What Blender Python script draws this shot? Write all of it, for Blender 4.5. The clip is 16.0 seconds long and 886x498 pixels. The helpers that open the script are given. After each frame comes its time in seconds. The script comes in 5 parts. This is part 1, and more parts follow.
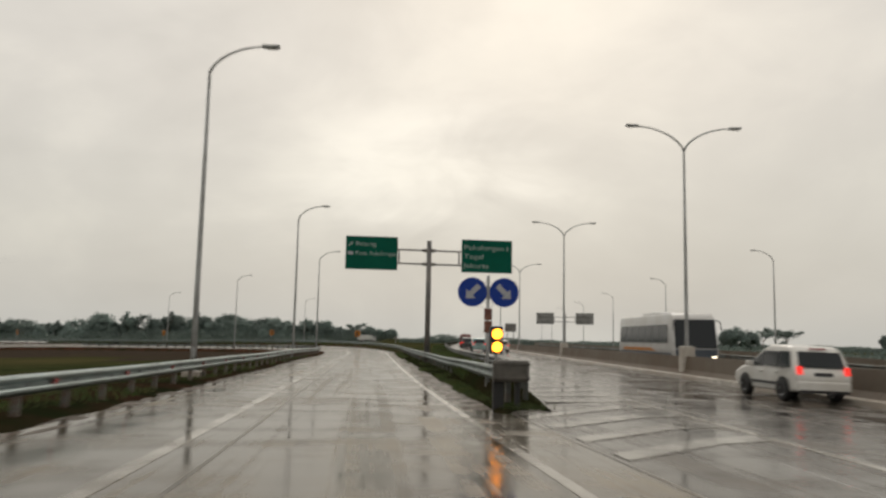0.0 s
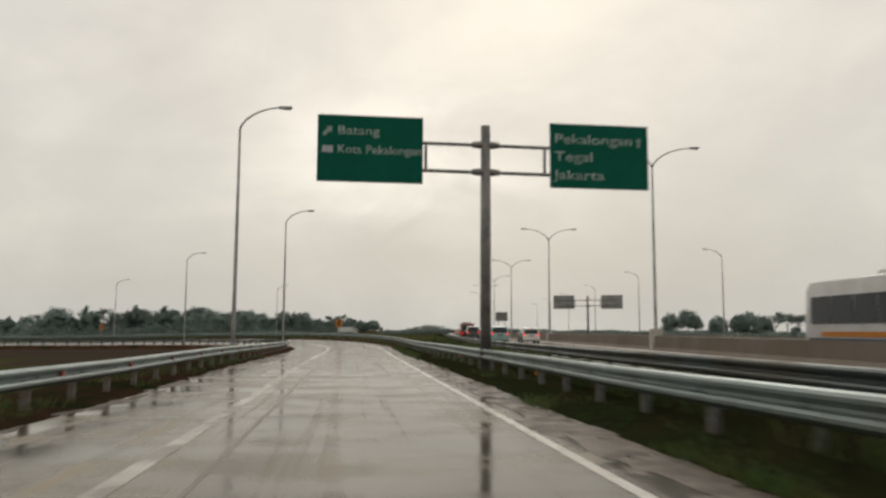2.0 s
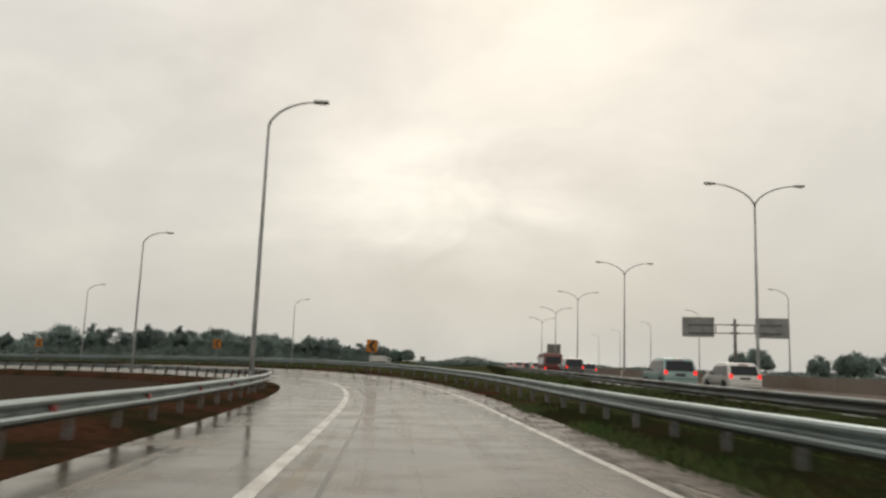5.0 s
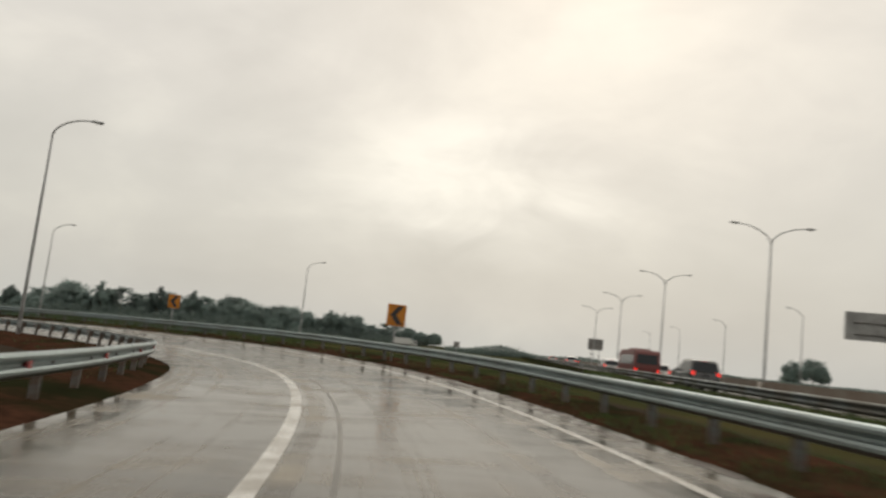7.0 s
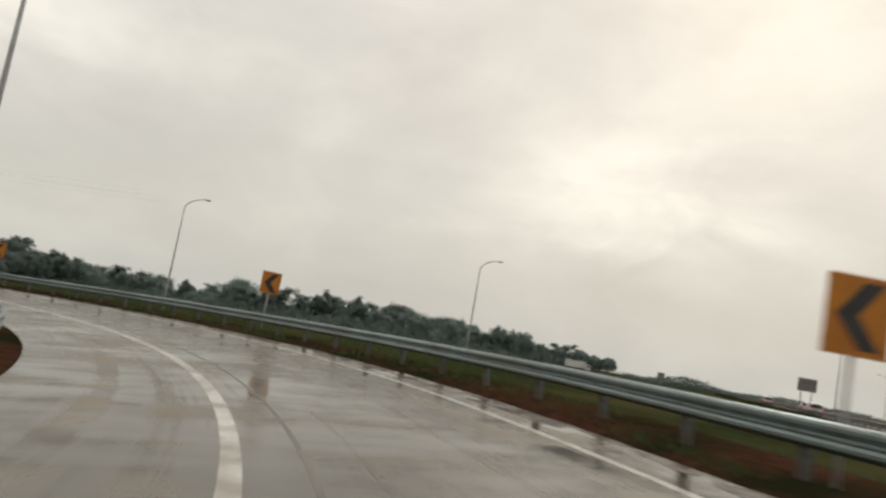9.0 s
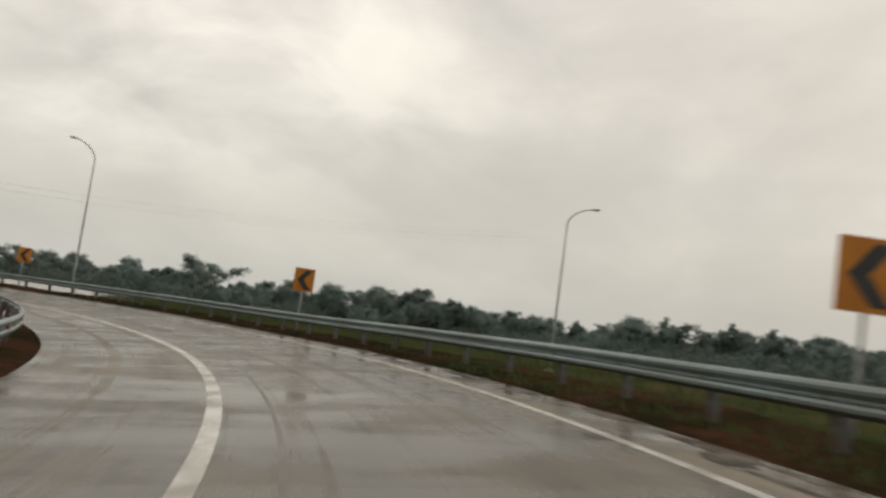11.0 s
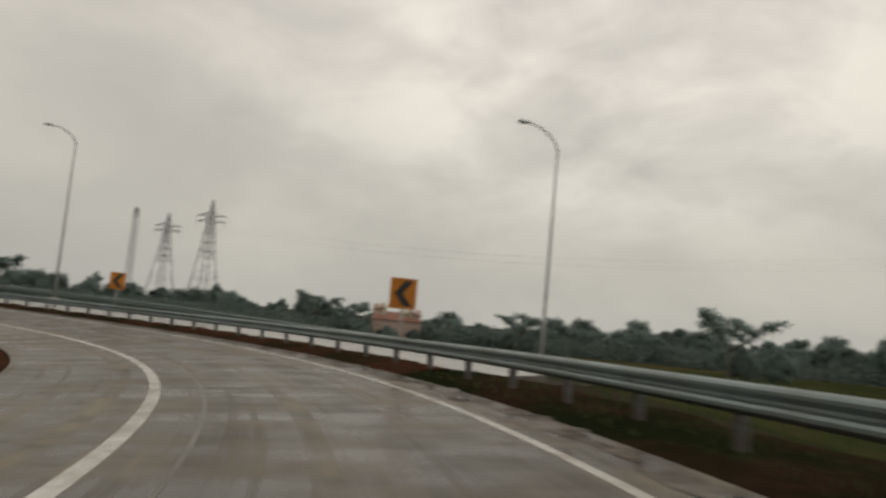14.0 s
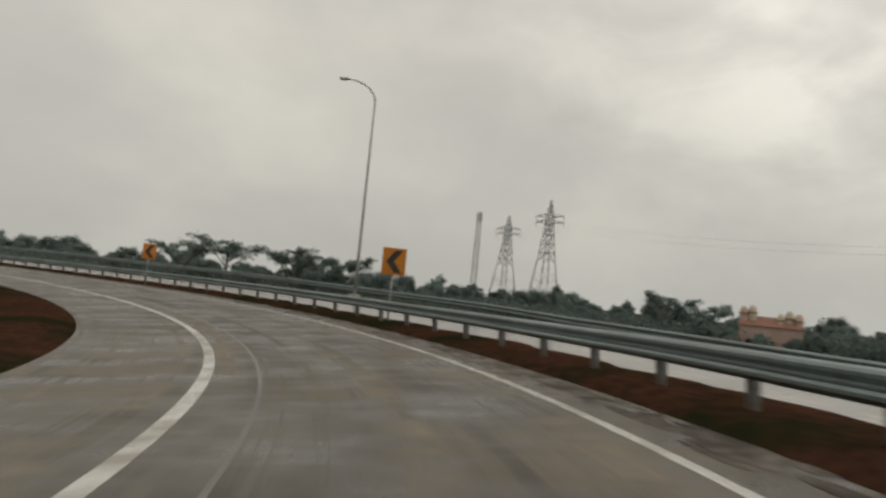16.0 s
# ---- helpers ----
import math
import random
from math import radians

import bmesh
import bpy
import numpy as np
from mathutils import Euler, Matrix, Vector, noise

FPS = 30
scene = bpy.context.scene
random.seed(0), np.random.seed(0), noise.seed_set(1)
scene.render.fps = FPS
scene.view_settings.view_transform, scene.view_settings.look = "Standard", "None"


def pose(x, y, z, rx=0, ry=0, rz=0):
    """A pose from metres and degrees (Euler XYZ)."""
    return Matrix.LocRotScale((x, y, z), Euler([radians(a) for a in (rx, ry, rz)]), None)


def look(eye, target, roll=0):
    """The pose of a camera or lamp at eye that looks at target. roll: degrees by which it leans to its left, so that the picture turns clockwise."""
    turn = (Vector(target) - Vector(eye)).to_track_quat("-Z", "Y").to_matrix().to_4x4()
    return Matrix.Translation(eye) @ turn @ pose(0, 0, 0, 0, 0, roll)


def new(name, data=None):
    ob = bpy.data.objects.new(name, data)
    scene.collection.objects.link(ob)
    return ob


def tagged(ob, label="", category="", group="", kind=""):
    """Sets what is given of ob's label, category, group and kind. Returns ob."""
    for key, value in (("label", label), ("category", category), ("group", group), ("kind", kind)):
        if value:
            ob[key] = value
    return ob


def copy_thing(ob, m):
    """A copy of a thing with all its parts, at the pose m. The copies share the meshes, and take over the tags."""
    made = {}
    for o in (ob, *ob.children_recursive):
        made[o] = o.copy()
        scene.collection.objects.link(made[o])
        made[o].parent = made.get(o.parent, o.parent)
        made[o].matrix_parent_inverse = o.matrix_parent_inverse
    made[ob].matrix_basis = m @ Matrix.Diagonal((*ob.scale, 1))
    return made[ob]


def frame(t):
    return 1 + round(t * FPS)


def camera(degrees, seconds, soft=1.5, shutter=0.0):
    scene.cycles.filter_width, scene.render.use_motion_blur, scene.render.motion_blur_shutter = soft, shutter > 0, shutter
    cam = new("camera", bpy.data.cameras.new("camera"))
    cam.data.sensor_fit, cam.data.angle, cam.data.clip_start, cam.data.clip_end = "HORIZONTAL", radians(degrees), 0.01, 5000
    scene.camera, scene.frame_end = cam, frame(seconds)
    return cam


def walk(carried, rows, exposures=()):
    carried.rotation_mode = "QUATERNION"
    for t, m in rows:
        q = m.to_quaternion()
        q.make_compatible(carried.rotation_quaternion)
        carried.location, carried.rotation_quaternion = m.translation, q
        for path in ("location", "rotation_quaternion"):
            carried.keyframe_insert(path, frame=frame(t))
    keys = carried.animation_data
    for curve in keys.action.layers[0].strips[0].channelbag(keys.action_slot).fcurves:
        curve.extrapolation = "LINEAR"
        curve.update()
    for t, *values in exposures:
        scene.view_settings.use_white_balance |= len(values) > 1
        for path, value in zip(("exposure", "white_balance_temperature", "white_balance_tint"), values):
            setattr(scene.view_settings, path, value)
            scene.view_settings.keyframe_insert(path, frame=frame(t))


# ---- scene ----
# ---- camera and its way: a car on a motorway exit that bends left ----
cam = camera(59.74, 16.0, soft=2.6, shutter=0.5)
PATH = [
    (0.0, 0.179, -20.000, 1.447, -5.70, 6.66, 1.23),
    (0.5, 0.204, -13.881, 1.365, -6.54, 6.66, -0.33),
    (1.0, 0.060, -7.841, 1.281, -7.64, 5.98, 0.29),
    (1.5, -0.127, -1.909, 1.216, -7.84, 6.10, 0.99),
    (2.0, -0.206, 4.017, 1.171, -7.30, 6.05, 0.30),
    (2.5, -0.308, 9.967, 1.133, -4.85, 6.49, 1.13),
    (3.0, -0.357, 16.079, 1.100, -2.55, 6.64, 2.93),
    (3.5, -0.466, 21.933, 1.075, -1.74, 5.94, 3.79),
    (4.0, -0.500, 27.702, 1.060, -3.23, 6.29, 2.68),
    (4.5, -0.518, 33.547, 1.044, -4.11, 8.07, 2.18),
    (5.2, -0.483, 41.981, 0.993, -4.98, 8.35, 2.24),
    (5.8, -0.402, 49.420, 0.945, -5.53, 8.08, 3.55),
    (6.3, -0.361, 55.501, 0.917, -5.44, 7.69, 4.87),
    (6.8, -0.439, 61.254, 0.908, -4.41, 7.29, 5.88),
    (7.0, -0.481, 63.455, 0.907, -2.46, 7.17, 6.23),
    (7.5, -0.822, 68.950, 0.906, 0.54, 6.80, 6.84),
    (8.0, -1.465, 74.670, 0.911, 4.47, 6.85, 7.45),
    (8.5, -2.417, 80.507, 0.922, 7.73, 7.25, 10.30),
    (9.0, -3.740, 86.041, 0.901, 10.04, 6.71, 10.33),
    (9.5, -5.505, 91.409, 0.861, 14.79, 6.50, 10.44),
    (10.0, -7.858, 96.290, 0.822, 23.01, 5.37, 10.08),
    (10.2, -8.943, 98.155, 0.811, 27.48, 5.18, 9.34),
    (10.8, -12.574, 103.503, 0.789, 35.87, 5.10, 8.32),
    (11.3, -15.984, 107.605, 0.759, 41.37, 5.14, 7.39),
    (11.8, -19.764, 111.277, 0.718, 46.26, 5.23, 6.46),
    (12.3, -23.895, 114.387, 0.656, 51.24, 5.35, 5.60),
    (12.5, -25.616, 115.498, 0.624, 52.17, 6.72, 6.01),
    (13.0, -30.160, 117.862, 0.518, 58.67, 6.58, 4.48),
    (13.5, -35.186, 120.041, 0.426, 65.44, 6.45, 4.73),
    (14.0, -40.077, 121.316, 0.352, 74.60, 5.41, 5.44),
    (14.5, -45.029, 122.147, 0.284, 82.79, 4.10, 5.35),
    (15.0, -49.735, 122.405, 0.210, 88.14, 2.59, 4.81),
    (15.5, -54.421, 122.147, 0.126, 94.14, 2.23, 5.91),
    (16.0, -59.039, 121.467, 0.038, 99.33, 3.27, 5.76),
]

def car_view(x, y, z, yaw, pitch, roll):
    a, b = radians(yaw), radians(pitch)
    way = Vector((-math.sin(a) * math.cos(b), math.cos(a) * math.cos(b), math.sin(b)))
    eye = Vector((x, y, z))
    return look(eye, eye + way * 10, roll)


walk(cam, [(row[0], car_view(*row[1:])) for row in PATH],
     exposures=[(0.0, -0.06, 6530, 11), (4.5, 0.0, 6520, 10.5), (10.0, -0.02, 6530, 10.5), (12.3, -0.24, 6690, 10.5), (14.0, -0.33, 6640, 10.4), (16.0, -0.28, 6530, 9.8)])

# ---- world: thin overcast, brighter where the cloud is thin ----
world = bpy.data.worlds.new("overcast_sky")
scene.world = world
world.use_nodes = True
wn, wl = world.node_tree.nodes, world.node_tree.links
wn.clear()
w_out = wn.new("ShaderNodeOutputWorld")
w_bg = wn.new("ShaderNodeBackground")
w_sky = wn.new("ShaderNodeTexSky")
w_sky.sky_type = 'NISHITA'
w_sky.sun_disc = False
w_sky.sun_elevation = radians(38)
w_sky.sun_rotation = radians(12)
w_sky.air_density, w_sky.dust_density = 2.0, 4.0
w_co = wn.new("ShaderNodeTexCoord")
w_map = wn.new("ShaderNodeMapping")
w_map.inputs["Scale"].default_value = (1.0, 1.0, 1.9)
w_map.inputs["Rotation"].default_value = (0.0, 0.0, radians(20))
w_n1 = wn.new("ShaderNodeTexNoise")
w_n1.inputs["Scale"].default_value = 2.1
w_n1.inputs["Detail"].default_value = 7.0
w_n1.inputs["Roughness"].default_value = 0.52
w_n1.inputs["Distortion"].default_value = 0.35
w_ramp = wn.new("ShaderNodeValToRGB")
w_ramp.color_ramp.elements[0].position = 0.30
w_ramp.color_ramp.elements[0].color = (0.645, 0.615, 0.56, 1)
w_ramp.color_ramp.elements[1].position = 0.68
w_ramp.color_ramp.elements[1].color = (0.87, 0.825, 0.73, 1)
w_mid = w_ramp.color_ramp.elements.new(0.5)
w_mid.color = (0.73, 0.695, 0.63, 1)
w_gain = wn.new("ShaderNodeMixRGB")
w_gain.blend_type = 'MULTIPLY'
w_gain.inputs["Fac"].default_value = 1.0
w_gain.inputs["Color2"].default_value = (0.1, 0.1, 0.1, 1)
w_mix = wn.new("ShaderNodeMixRGB")
w_mix.inputs["Fac"].default_value = 0.93
wl.new(w_co.outputs["Generated"], w_map.inputs["Vector"])
wl.new(w_map.outputs["Vector"], w_n1.inputs["Vector"])
w_n2 = wn.new("ShaderNodeTexNoise")
w_n2.inputs["Scale"].default_value = 7.0
w_n2.inputs["Detail"].default_value = 5.0
w_n2.inputs["Distortion"].default_value = 0.6
wl.new(w_map.outputs["Vector"], w_n2.inputs["Vector"])
w_sum = wn.new("ShaderNodeMix")
w_sum.data_type = 'FLOAT'
w_sum.inputs["Factor"].default_value = 0.2
wl.new(w_n1.outputs["Fac"], w_sum.inputs["A"])
wl.new(w_n2.outputs["Fac"], w_sum.inputs["B"])
wl.new(w_sum.outputs["Result"], w_ramp.inputs["Fac"])
wl.new(w_sky.outputs["Color"], w_gain.inputs["Color1"])
wl.new(w_gain.outputs["Color"], w_mix.inputs["Color1"])
# an overcast sky is dimmer towards the horizon, and brightest where the cloud thins
w_sep = wn.new("ShaderNodeSeparateXYZ")
wl.new(w_co.outputs["Generated"], w_sep.inputs["Vector"])
w_up = wn.new("ShaderNodeMapRange")
for key, val in (("From Min", 0.0), ("From Max", 0.42), ("To Min", 0.86), ("To Max", 1.02)):
    w_up.inputs[key].default_value = val
wl.new(w_sep.outputs["Z"], w_up.inputs["Value"])
w_total = w_up.outputs["Result"]
w_flat = wn.new("ShaderNodeVectorMath")
w_flat.operation = 'MULTIPLY'
w_flat.inputs[1].default_value = (1.0, 1.0, 2.0)
wl.new(w_co.outputs["Generated"], w_flat.inputs[0])
w_unit = wn.new("ShaderNodeVectorMath")
w_unit.operation = 'NORMALIZE'
wl.new(w_flat.outputs["Vector"], w_unit.inputs[0])
for thin, wide, gain, ragged in (((0.09, 0.973, 0.205), 0.975, 0.15, 0.7), ((0.03, 0.955, 0.30), 0.86, 0.09, 0.2), ((-0.78, 0.52, 0.35), 0.88, 0.27, 0.3), ((-0.89, 0.31, 0.34), 0.89, 0.21, 0.3)):
    dot = wn.new("ShaderNodeVectorMath")
    dot.operation = 'DOT_PRODUCT'
    dot.inputs[1].default_value = Vector((thin[0], thin[1], thin[2] * 2.0)).normalized()
    wl.new(w_unit.outputs["Vector"], dot.inputs[0])
    near_thin = wn.new("ShaderNodeMapRange")
    near_thin.interpolation_type = 'SMOOTHERSTEP'
    for key, val in (("From Min", wide), ("From Max", 1.0), ("To Min", 0.0), ("To Max", gain)):
        near_thin.inputs[key].default_value = val
    wl.new(dot.outputs["Value"], near_thin.inputs["Value"])
    edge = wn.new("ShaderNodeMix")
    edge.data_type = 'FLOAT'
    edge.inputs["Factor"].default_value = ragged
    wl.new(w_n1.outputs["Fac"], edge.inputs["A"])
    wl.new(w_n2.outputs["Fac"], edge.inputs["B"])
    veil = wn.new("ShaderNodeMapRange")
    for key, val in (("From Min", 0.38), ("From Max", 0.58), ("To Min", 0.05), ("To Max", 1.0)):
        veil.inputs[key].default_value = val
    wl.new(edge.outputs["Result"], veil.inputs["Value"])
    mul = wn.new("ShaderNodeMath")
    mul.operation = 'MULTIPLY'
    wl.new(near_thin.outputs["Result"], mul.inputs[0])
    wl.new(veil.outputs["Result"], mul.inputs[1])
    add = wn.new("ShaderNodeMath")
    add.operation = 'ADD'
    wl.new(w_total, add.inputs[0])
    wl.new(mul.outputs["Value"], add.inputs[1])
    w_total = add.outputs["Value"]
w_dim = wn.new("ShaderNodeVectorMath")
w_dim.operation = 'SCALE'
wl.new(w_ramp.outputs["Color"], w_dim.inputs[0])
wl.new(w_total, w_dim.inputs["Scale"])
# low down the cloud is seen through more damp air and looks greyer
w_low = wn.new("ShaderNodeMapRange")
for key, val in (("From Min", 0.02), ("From Max", 0.30), ("To Min", 1.0), ("To Max", 0.0)):
    w_low.inputs[key].default_value = val
wl.new(w_sep.outputs["Z"], w_low.inputs["Value"])
w_grey = wn.new("ShaderNodeMixRGB")
w_grey.blend_type = 'MULTIPLY'
w_grey.inputs["Color2"].default_value = (0.962, 1.0, 1.012, 1)
wl.new(w_low.outputs["Result"], w_grey.inputs["Fac"])
wl.new(w_dim.outputs["Vector"], w_grey.inputs["Color1"])
wl.new(w_grey.outputs["Color"], w_mix.inputs["Color2"])
wl.new(w_mix.outputs["Color"], w_bg.inputs["Color"])
w_bg.inputs["Strength"].default_value = 1.0
wl.new(w_bg.outputs["Background"], w_out.inputs["Surface"])

sun = new("sun", bpy.data.lights.new("sun", 'SUN'))
sun.data.energy = 0.6
sun.data.angle = radians(25)
sun.data.color = (1.0, 0.95, 0.86)
sun.matrix_world = look((0, 0, 60), (-12, -58, 14))


# ---- materials ----
def shader(name, colour, rough=0.6, metal=0.0, grain=None, grain_scale=20.0, blotch=None, blotch_scale=1.2, bump=0.0,
           rough_var=0.0, spec=0.5, coat=0.0, island=0.0):
    """A principled material; grain and blotch are second and third colours that noise of two sizes mixes in."""
    m = bpy.data.materials.new(name)
    m.use_nodes = True
    nt = m.node_tree
    b = nt.nodes["Principled BSDF"]
    b.inputs["Roughness"].default_value = rough
    b.inputs["Metallic"].default_value = metal
    b.inputs["Specular IOR Level"].default_value = spec
    b.inputs["Coat Weight"].default_value = coat
    b.inputs["Coat Roughness"].default_value = 0.06
    b.inputs["Base Color"].default_value = (*colour, 1)
    if not (grain or blotch or bump or rough_var or island):
        return m
    co = nt.nodes.new("ShaderNodeTexCoord")
    fine = nt.nodes.new("ShaderNodeTexNoise")
    fine.inputs["Scale"].default_value = grain_scale
    fine.inputs["Detail"].default_value = 5.0
    wide = nt.nodes.new("ShaderNodeTexNoise")
    wide.inputs["Scale"].default_value = blotch_scale
    wide.inputs["Detail"].default_value = 4.0
    wide.inputs["Roughness"].default_value = 0.6
    for n in (fine, wide):
        nt.links.new(co.outputs["Object"], n.inputs["Vector"])
    last = None
    for noise_node, other, lo, hi in ((fine, grain, 0.4, 0.65), (wide, blotch, 0.42, 0.62)):
        if not other:
            continue
        ramp = nt.nodes.new("ShaderNodeMapRange")
        ramp.inputs["From Min"].default_value, ramp.inputs["From Max"].default_value = lo, hi
        nt.links.new(noise_node.outputs["Fac"], ramp.inputs["Value"])
        mix = nt.nodes.new("ShaderNodeMixRGB")
        mix.inputs["Color1"].default_value = (*colour, 1)
        mix.inputs["Color2"].default_value = (*other, 1)
        nt.links.new(ramp.outputs["Result"], mix.inputs["Fac"])
        if last:
            nt.links.new(last.outputs["Color"], mix.inputs["Color1"])
        last = mix
    if island:
        info = nt.nodes.new("ShaderNodeObjectInfo")
        span = nt.nodes.new("ShaderNodeMapRange")
        span.inputs["To Min"].default_value, span.inputs["To Max"].default_value = 1 - island, 1 + island
        nt.links.new(info.outputs["Random"], span.inputs["Value"])
        hsv = nt.nodes.new("ShaderNodeHueSaturation")
        hsv.inputs["Color"].default_value = (*colour, 1)
        nt.links.new(span.outputs["Result"], hsv.inputs["Value"])
        if last:
            nt.links.new(last.outputs["Color"], hsv.inputs["Color"])
        last = hsv
    if last:
        nt.links.new(last.outputs["Color"], b.inputs["Base Color"])
    if rough_var:
        r = nt.nodes.new("ShaderNodeMapRange")
        r.inputs["From Min"].default_value, r.inputs["From Max"].default_value = 0.38, 0.64
        r.inputs["To Min"].default_value, r.inputs["To Max"].default_value = max(rough - rough_var, 0.02), min(rough + rough_var, 1)
        nt.links.new(wide.outputs["Fac"], r.inputs["Value"])
        nt.links.new(r.outputs["Result"], b.inputs["Roughness"])
    if bump:
        bp = nt.nodes.new("ShaderNodeBump")
        bp.inputs["Strength"].default_value = bump
        bp.inputs["Distance"].default_value = 0.02
        nt.links.new(fine.outputs["Fac"], bp.inputs["Height"])
        nt.links.new(bp.outputs["Normal"], b.inputs["Normal"])
    return m


def glowing(name, colour, strength):
    m = shader(name, colour, 0.2)
    b = m.node_tree.nodes["Principled BSDF"]
    b.inputs["Emission Color"].default_value = (*colour, 1)
    b.inputs["Emission Strength"].default_value = strength
    return m


def wet_concrete(name, light, dark, stain, tracks):
    """Tined road concrete under a broken film of rainwater: smooth in the wet patches, duller between them,
    with ragged wet bands across the road and darker wheel tracks along it."""
    m = bpy.data.materials.new(name)
    m.use_nodes = True
    nt = m.node_tree
    b = nt.nodes["Principled BSDF"]
    geo = nt.nodes.new("ShaderNodeNewGeometry")
    along = nt.nodes.new("ShaderNodeUVMap")
    along.uv_map = "along"

    def tex(scale, detail, src=None, stretch=(1, 1, 1), rough=0.5):
        mp = nt.nodes.new("ShaderNodeMapping")
        mp.inputs["Scale"].default_value = stretch
        n = nt.nodes.new("ShaderNodeTexNoise")
        n.inputs["Scale"].default_value = scale
        n.inputs["Detail"].default_value = detail
        n.inputs["Roughness"].default_value = rough
        nt.links.new(src or geo.outputs["Position"], mp.inputs["Vector"])
        nt.links.new(mp.outputs["Vector"], n.inputs["Vector"])
        return n.outputs["Fac"]

    def span(src, lo, hi, a, z):
        r = nt.nodes.new("ShaderNodeMapRange")
        for k, v in (("From Min", lo), ("From Max", hi), ("To Min", a), ("To Max", z)):
            r.inputs[k].default_value = v
        nt.links.new(src, r.inputs["Value"])
        return r.outputs["Result"]

    def math_node(op, a, c):
        q = nt.nodes.new("ShaderNodeMath")
        q.operation = op
        for i, v in enumerate((a, c)):
            if isinstance(v, (int, float)):
                q.inputs[i].default_value = v
            else:
                nt.links.new(v, q.inputs[i])
        return q.outputs["Value"]

    def blend(base, other, fac):
        mx = nt.nodes.new("ShaderNodeMixRGB")
        for key, v in (("Color1", base), ("Color2", other)):
            if isinstance(v, tuple):
                mx.inputs[key].default_value = (*v, 1)
            else:
                nt.links.new(v, mx.inputs[key])
        nt.links.new(fac, mx.inputs["Fac"])
        return mx.outputs["Color"]

    fine, mid, wide = tex(38, 4), tex(0.9, 5), tex(0.16, 4)
    uv = along.outputs["UV"]
    bands = tex(1.0, 5, uv, (0.22, 0.75, 1), 0.62)
    tining = tex(1.0, 2, uv, (0.6, 26.0, 1))
    # wheel tracks: distance from the two lines that tyres follow, made ragged
    sep = nt.nodes.new("ShaderNodeSeparateXYZ")
    nt.links.new(uv, sep.inputs["Vector"])
    sway = math_node('MULTIPLY', math_node('SUBTRACT', tex(1.0, 3, uv, (0.1, 0.07, 1)), 0.5), 1.6)
    x = math_node('ADD', sep.outputs["X"], sway)
    track = None
    for c in tracks:
        d = math_node('ABSOLUTE', math_node('SUBTRACT', x, c), 0.0)
        t = span(d, 0.08, 0.75, 1.0, 0.0)
        track = t if track is None else math_node('MAXIMUM', track, t)
    if track is not None:
        track = math_node('MULTIPLY', track, span(tex(1.0, 4, uv, (0.8, 0.16, 1)), 0.38, 0.62, 0.15, 1.0))
    wet = span(bands, 0.43, 0.57, 0.0, 1.0)
    streaks = tex(1.0, 5, uv, (2.4, 0.045, 1), 0.65)
    col = blend(light, dark, span(mid, 0.40, 0.66, 0, 1))
    col = blend(col, stain, span(wide, 0.48, 0.66, 0, 0.8))
    col = blend(col, tuple(v * 1.7 for v in light), span(streaks, 0.52, 0.64, 0, 0.7))
    col = blend(col, tuple(v * 0.7 for v in dark), span(streaks, 0.47, 0.36, 0, 0.7))
    col = blend(col, tuple(v * 0.85 for v in dark), math_node('MULTIPLY', wet, 0.85))
    if track is not None:
        col = blend(col, tuple(v * 0.55 for v in dark), math_node('MULTIPLY', track, 0.7))
    info = nt.nodes.new("ShaderNodeObjectInfo")
    hsv = nt.nodes.new("ShaderNodeHueSaturation")
    nt.links.new(span(info.outputs["Random"], 0, 1, 0.84, 1.14), hsv.inputs["Value"])
    nt.links.new(col, hsv.inputs["Color"])
    nt.links.new(hsv.outputs["Color"], b.inputs["Base Color"])
    rough = span(math_node('ADD', math_node('MULTIPLY', bands, 0.6), math_node('MULTIPLY', mid, 0.4)), 0.41, 0.59, 0.30, 0.02)
    # the film of water thins out further round the bend
    rough = math_node('ADD', rough, span(sep.outputs["Y"], 90, 170, 0.0, 0.22))
    # long streaks where tyres have swept the water aside
    rough = math_node('ADD', rough, span(streaks, 0.52, 0.62, 0.0, 0.16))
    nt.links.new(rough, b.inputs["Roughness"])
    b.inputs["IOR"].default_value = 1.33
    b.inputs["Specular IOR Level"].default_value = 0.36
    bp = nt.nodes.new("ShaderNodeBump")
    bp.inputs["Strength"].default_value = 0.06
    bp.inputs["Distance"].default_value = 0.01
    nt.links.new(math_node('ADD', fine, math_node('MULTIPLY', tining, 1.2)), bp.inputs["Height"])
    nt.links.new(bp.outputs["Normal"], b.inputs["Normal"])
    return m


M_RAMP = wet_concrete("wet_ramp_concrete", (0.160, 0.138, 0.104), (0.073, 0.063, 0.047), (0.114, 0.088, 0.059), (-0.9, 0.75))
M_OUTER = wet_concrete("soaked_pale_concrete", (0.24, 0.22, 0.195), (0.19, 0.175, 0.155), (0.21, 0.185, 0.15), (7.0, 9.5))
M_OUTER.node_tree.nodes["Principled BSDF"].inputs["Roughness"].default_value = 0.16
M_OUTER.node_tree.nodes["Principled BSDF"].inputs["Specular IOR Level"].default_value = 0.26
M_OUTER.node_tree.links.remove(M_OUTER.node_tree.nodes["Principled BSDF"].inputs["Roughness"].links[0])
M_MAIN = wet_concrete("wet_motorway_concrete", (0.080, 0.070, 0.058), (0.040, 0.035, 0.029), (0.055, 0.044, 0.034), ())
M_MAIN.node_tree.nodes["Principled BSDF"].inputs["Specular IOR Level"].default_value = 0.27
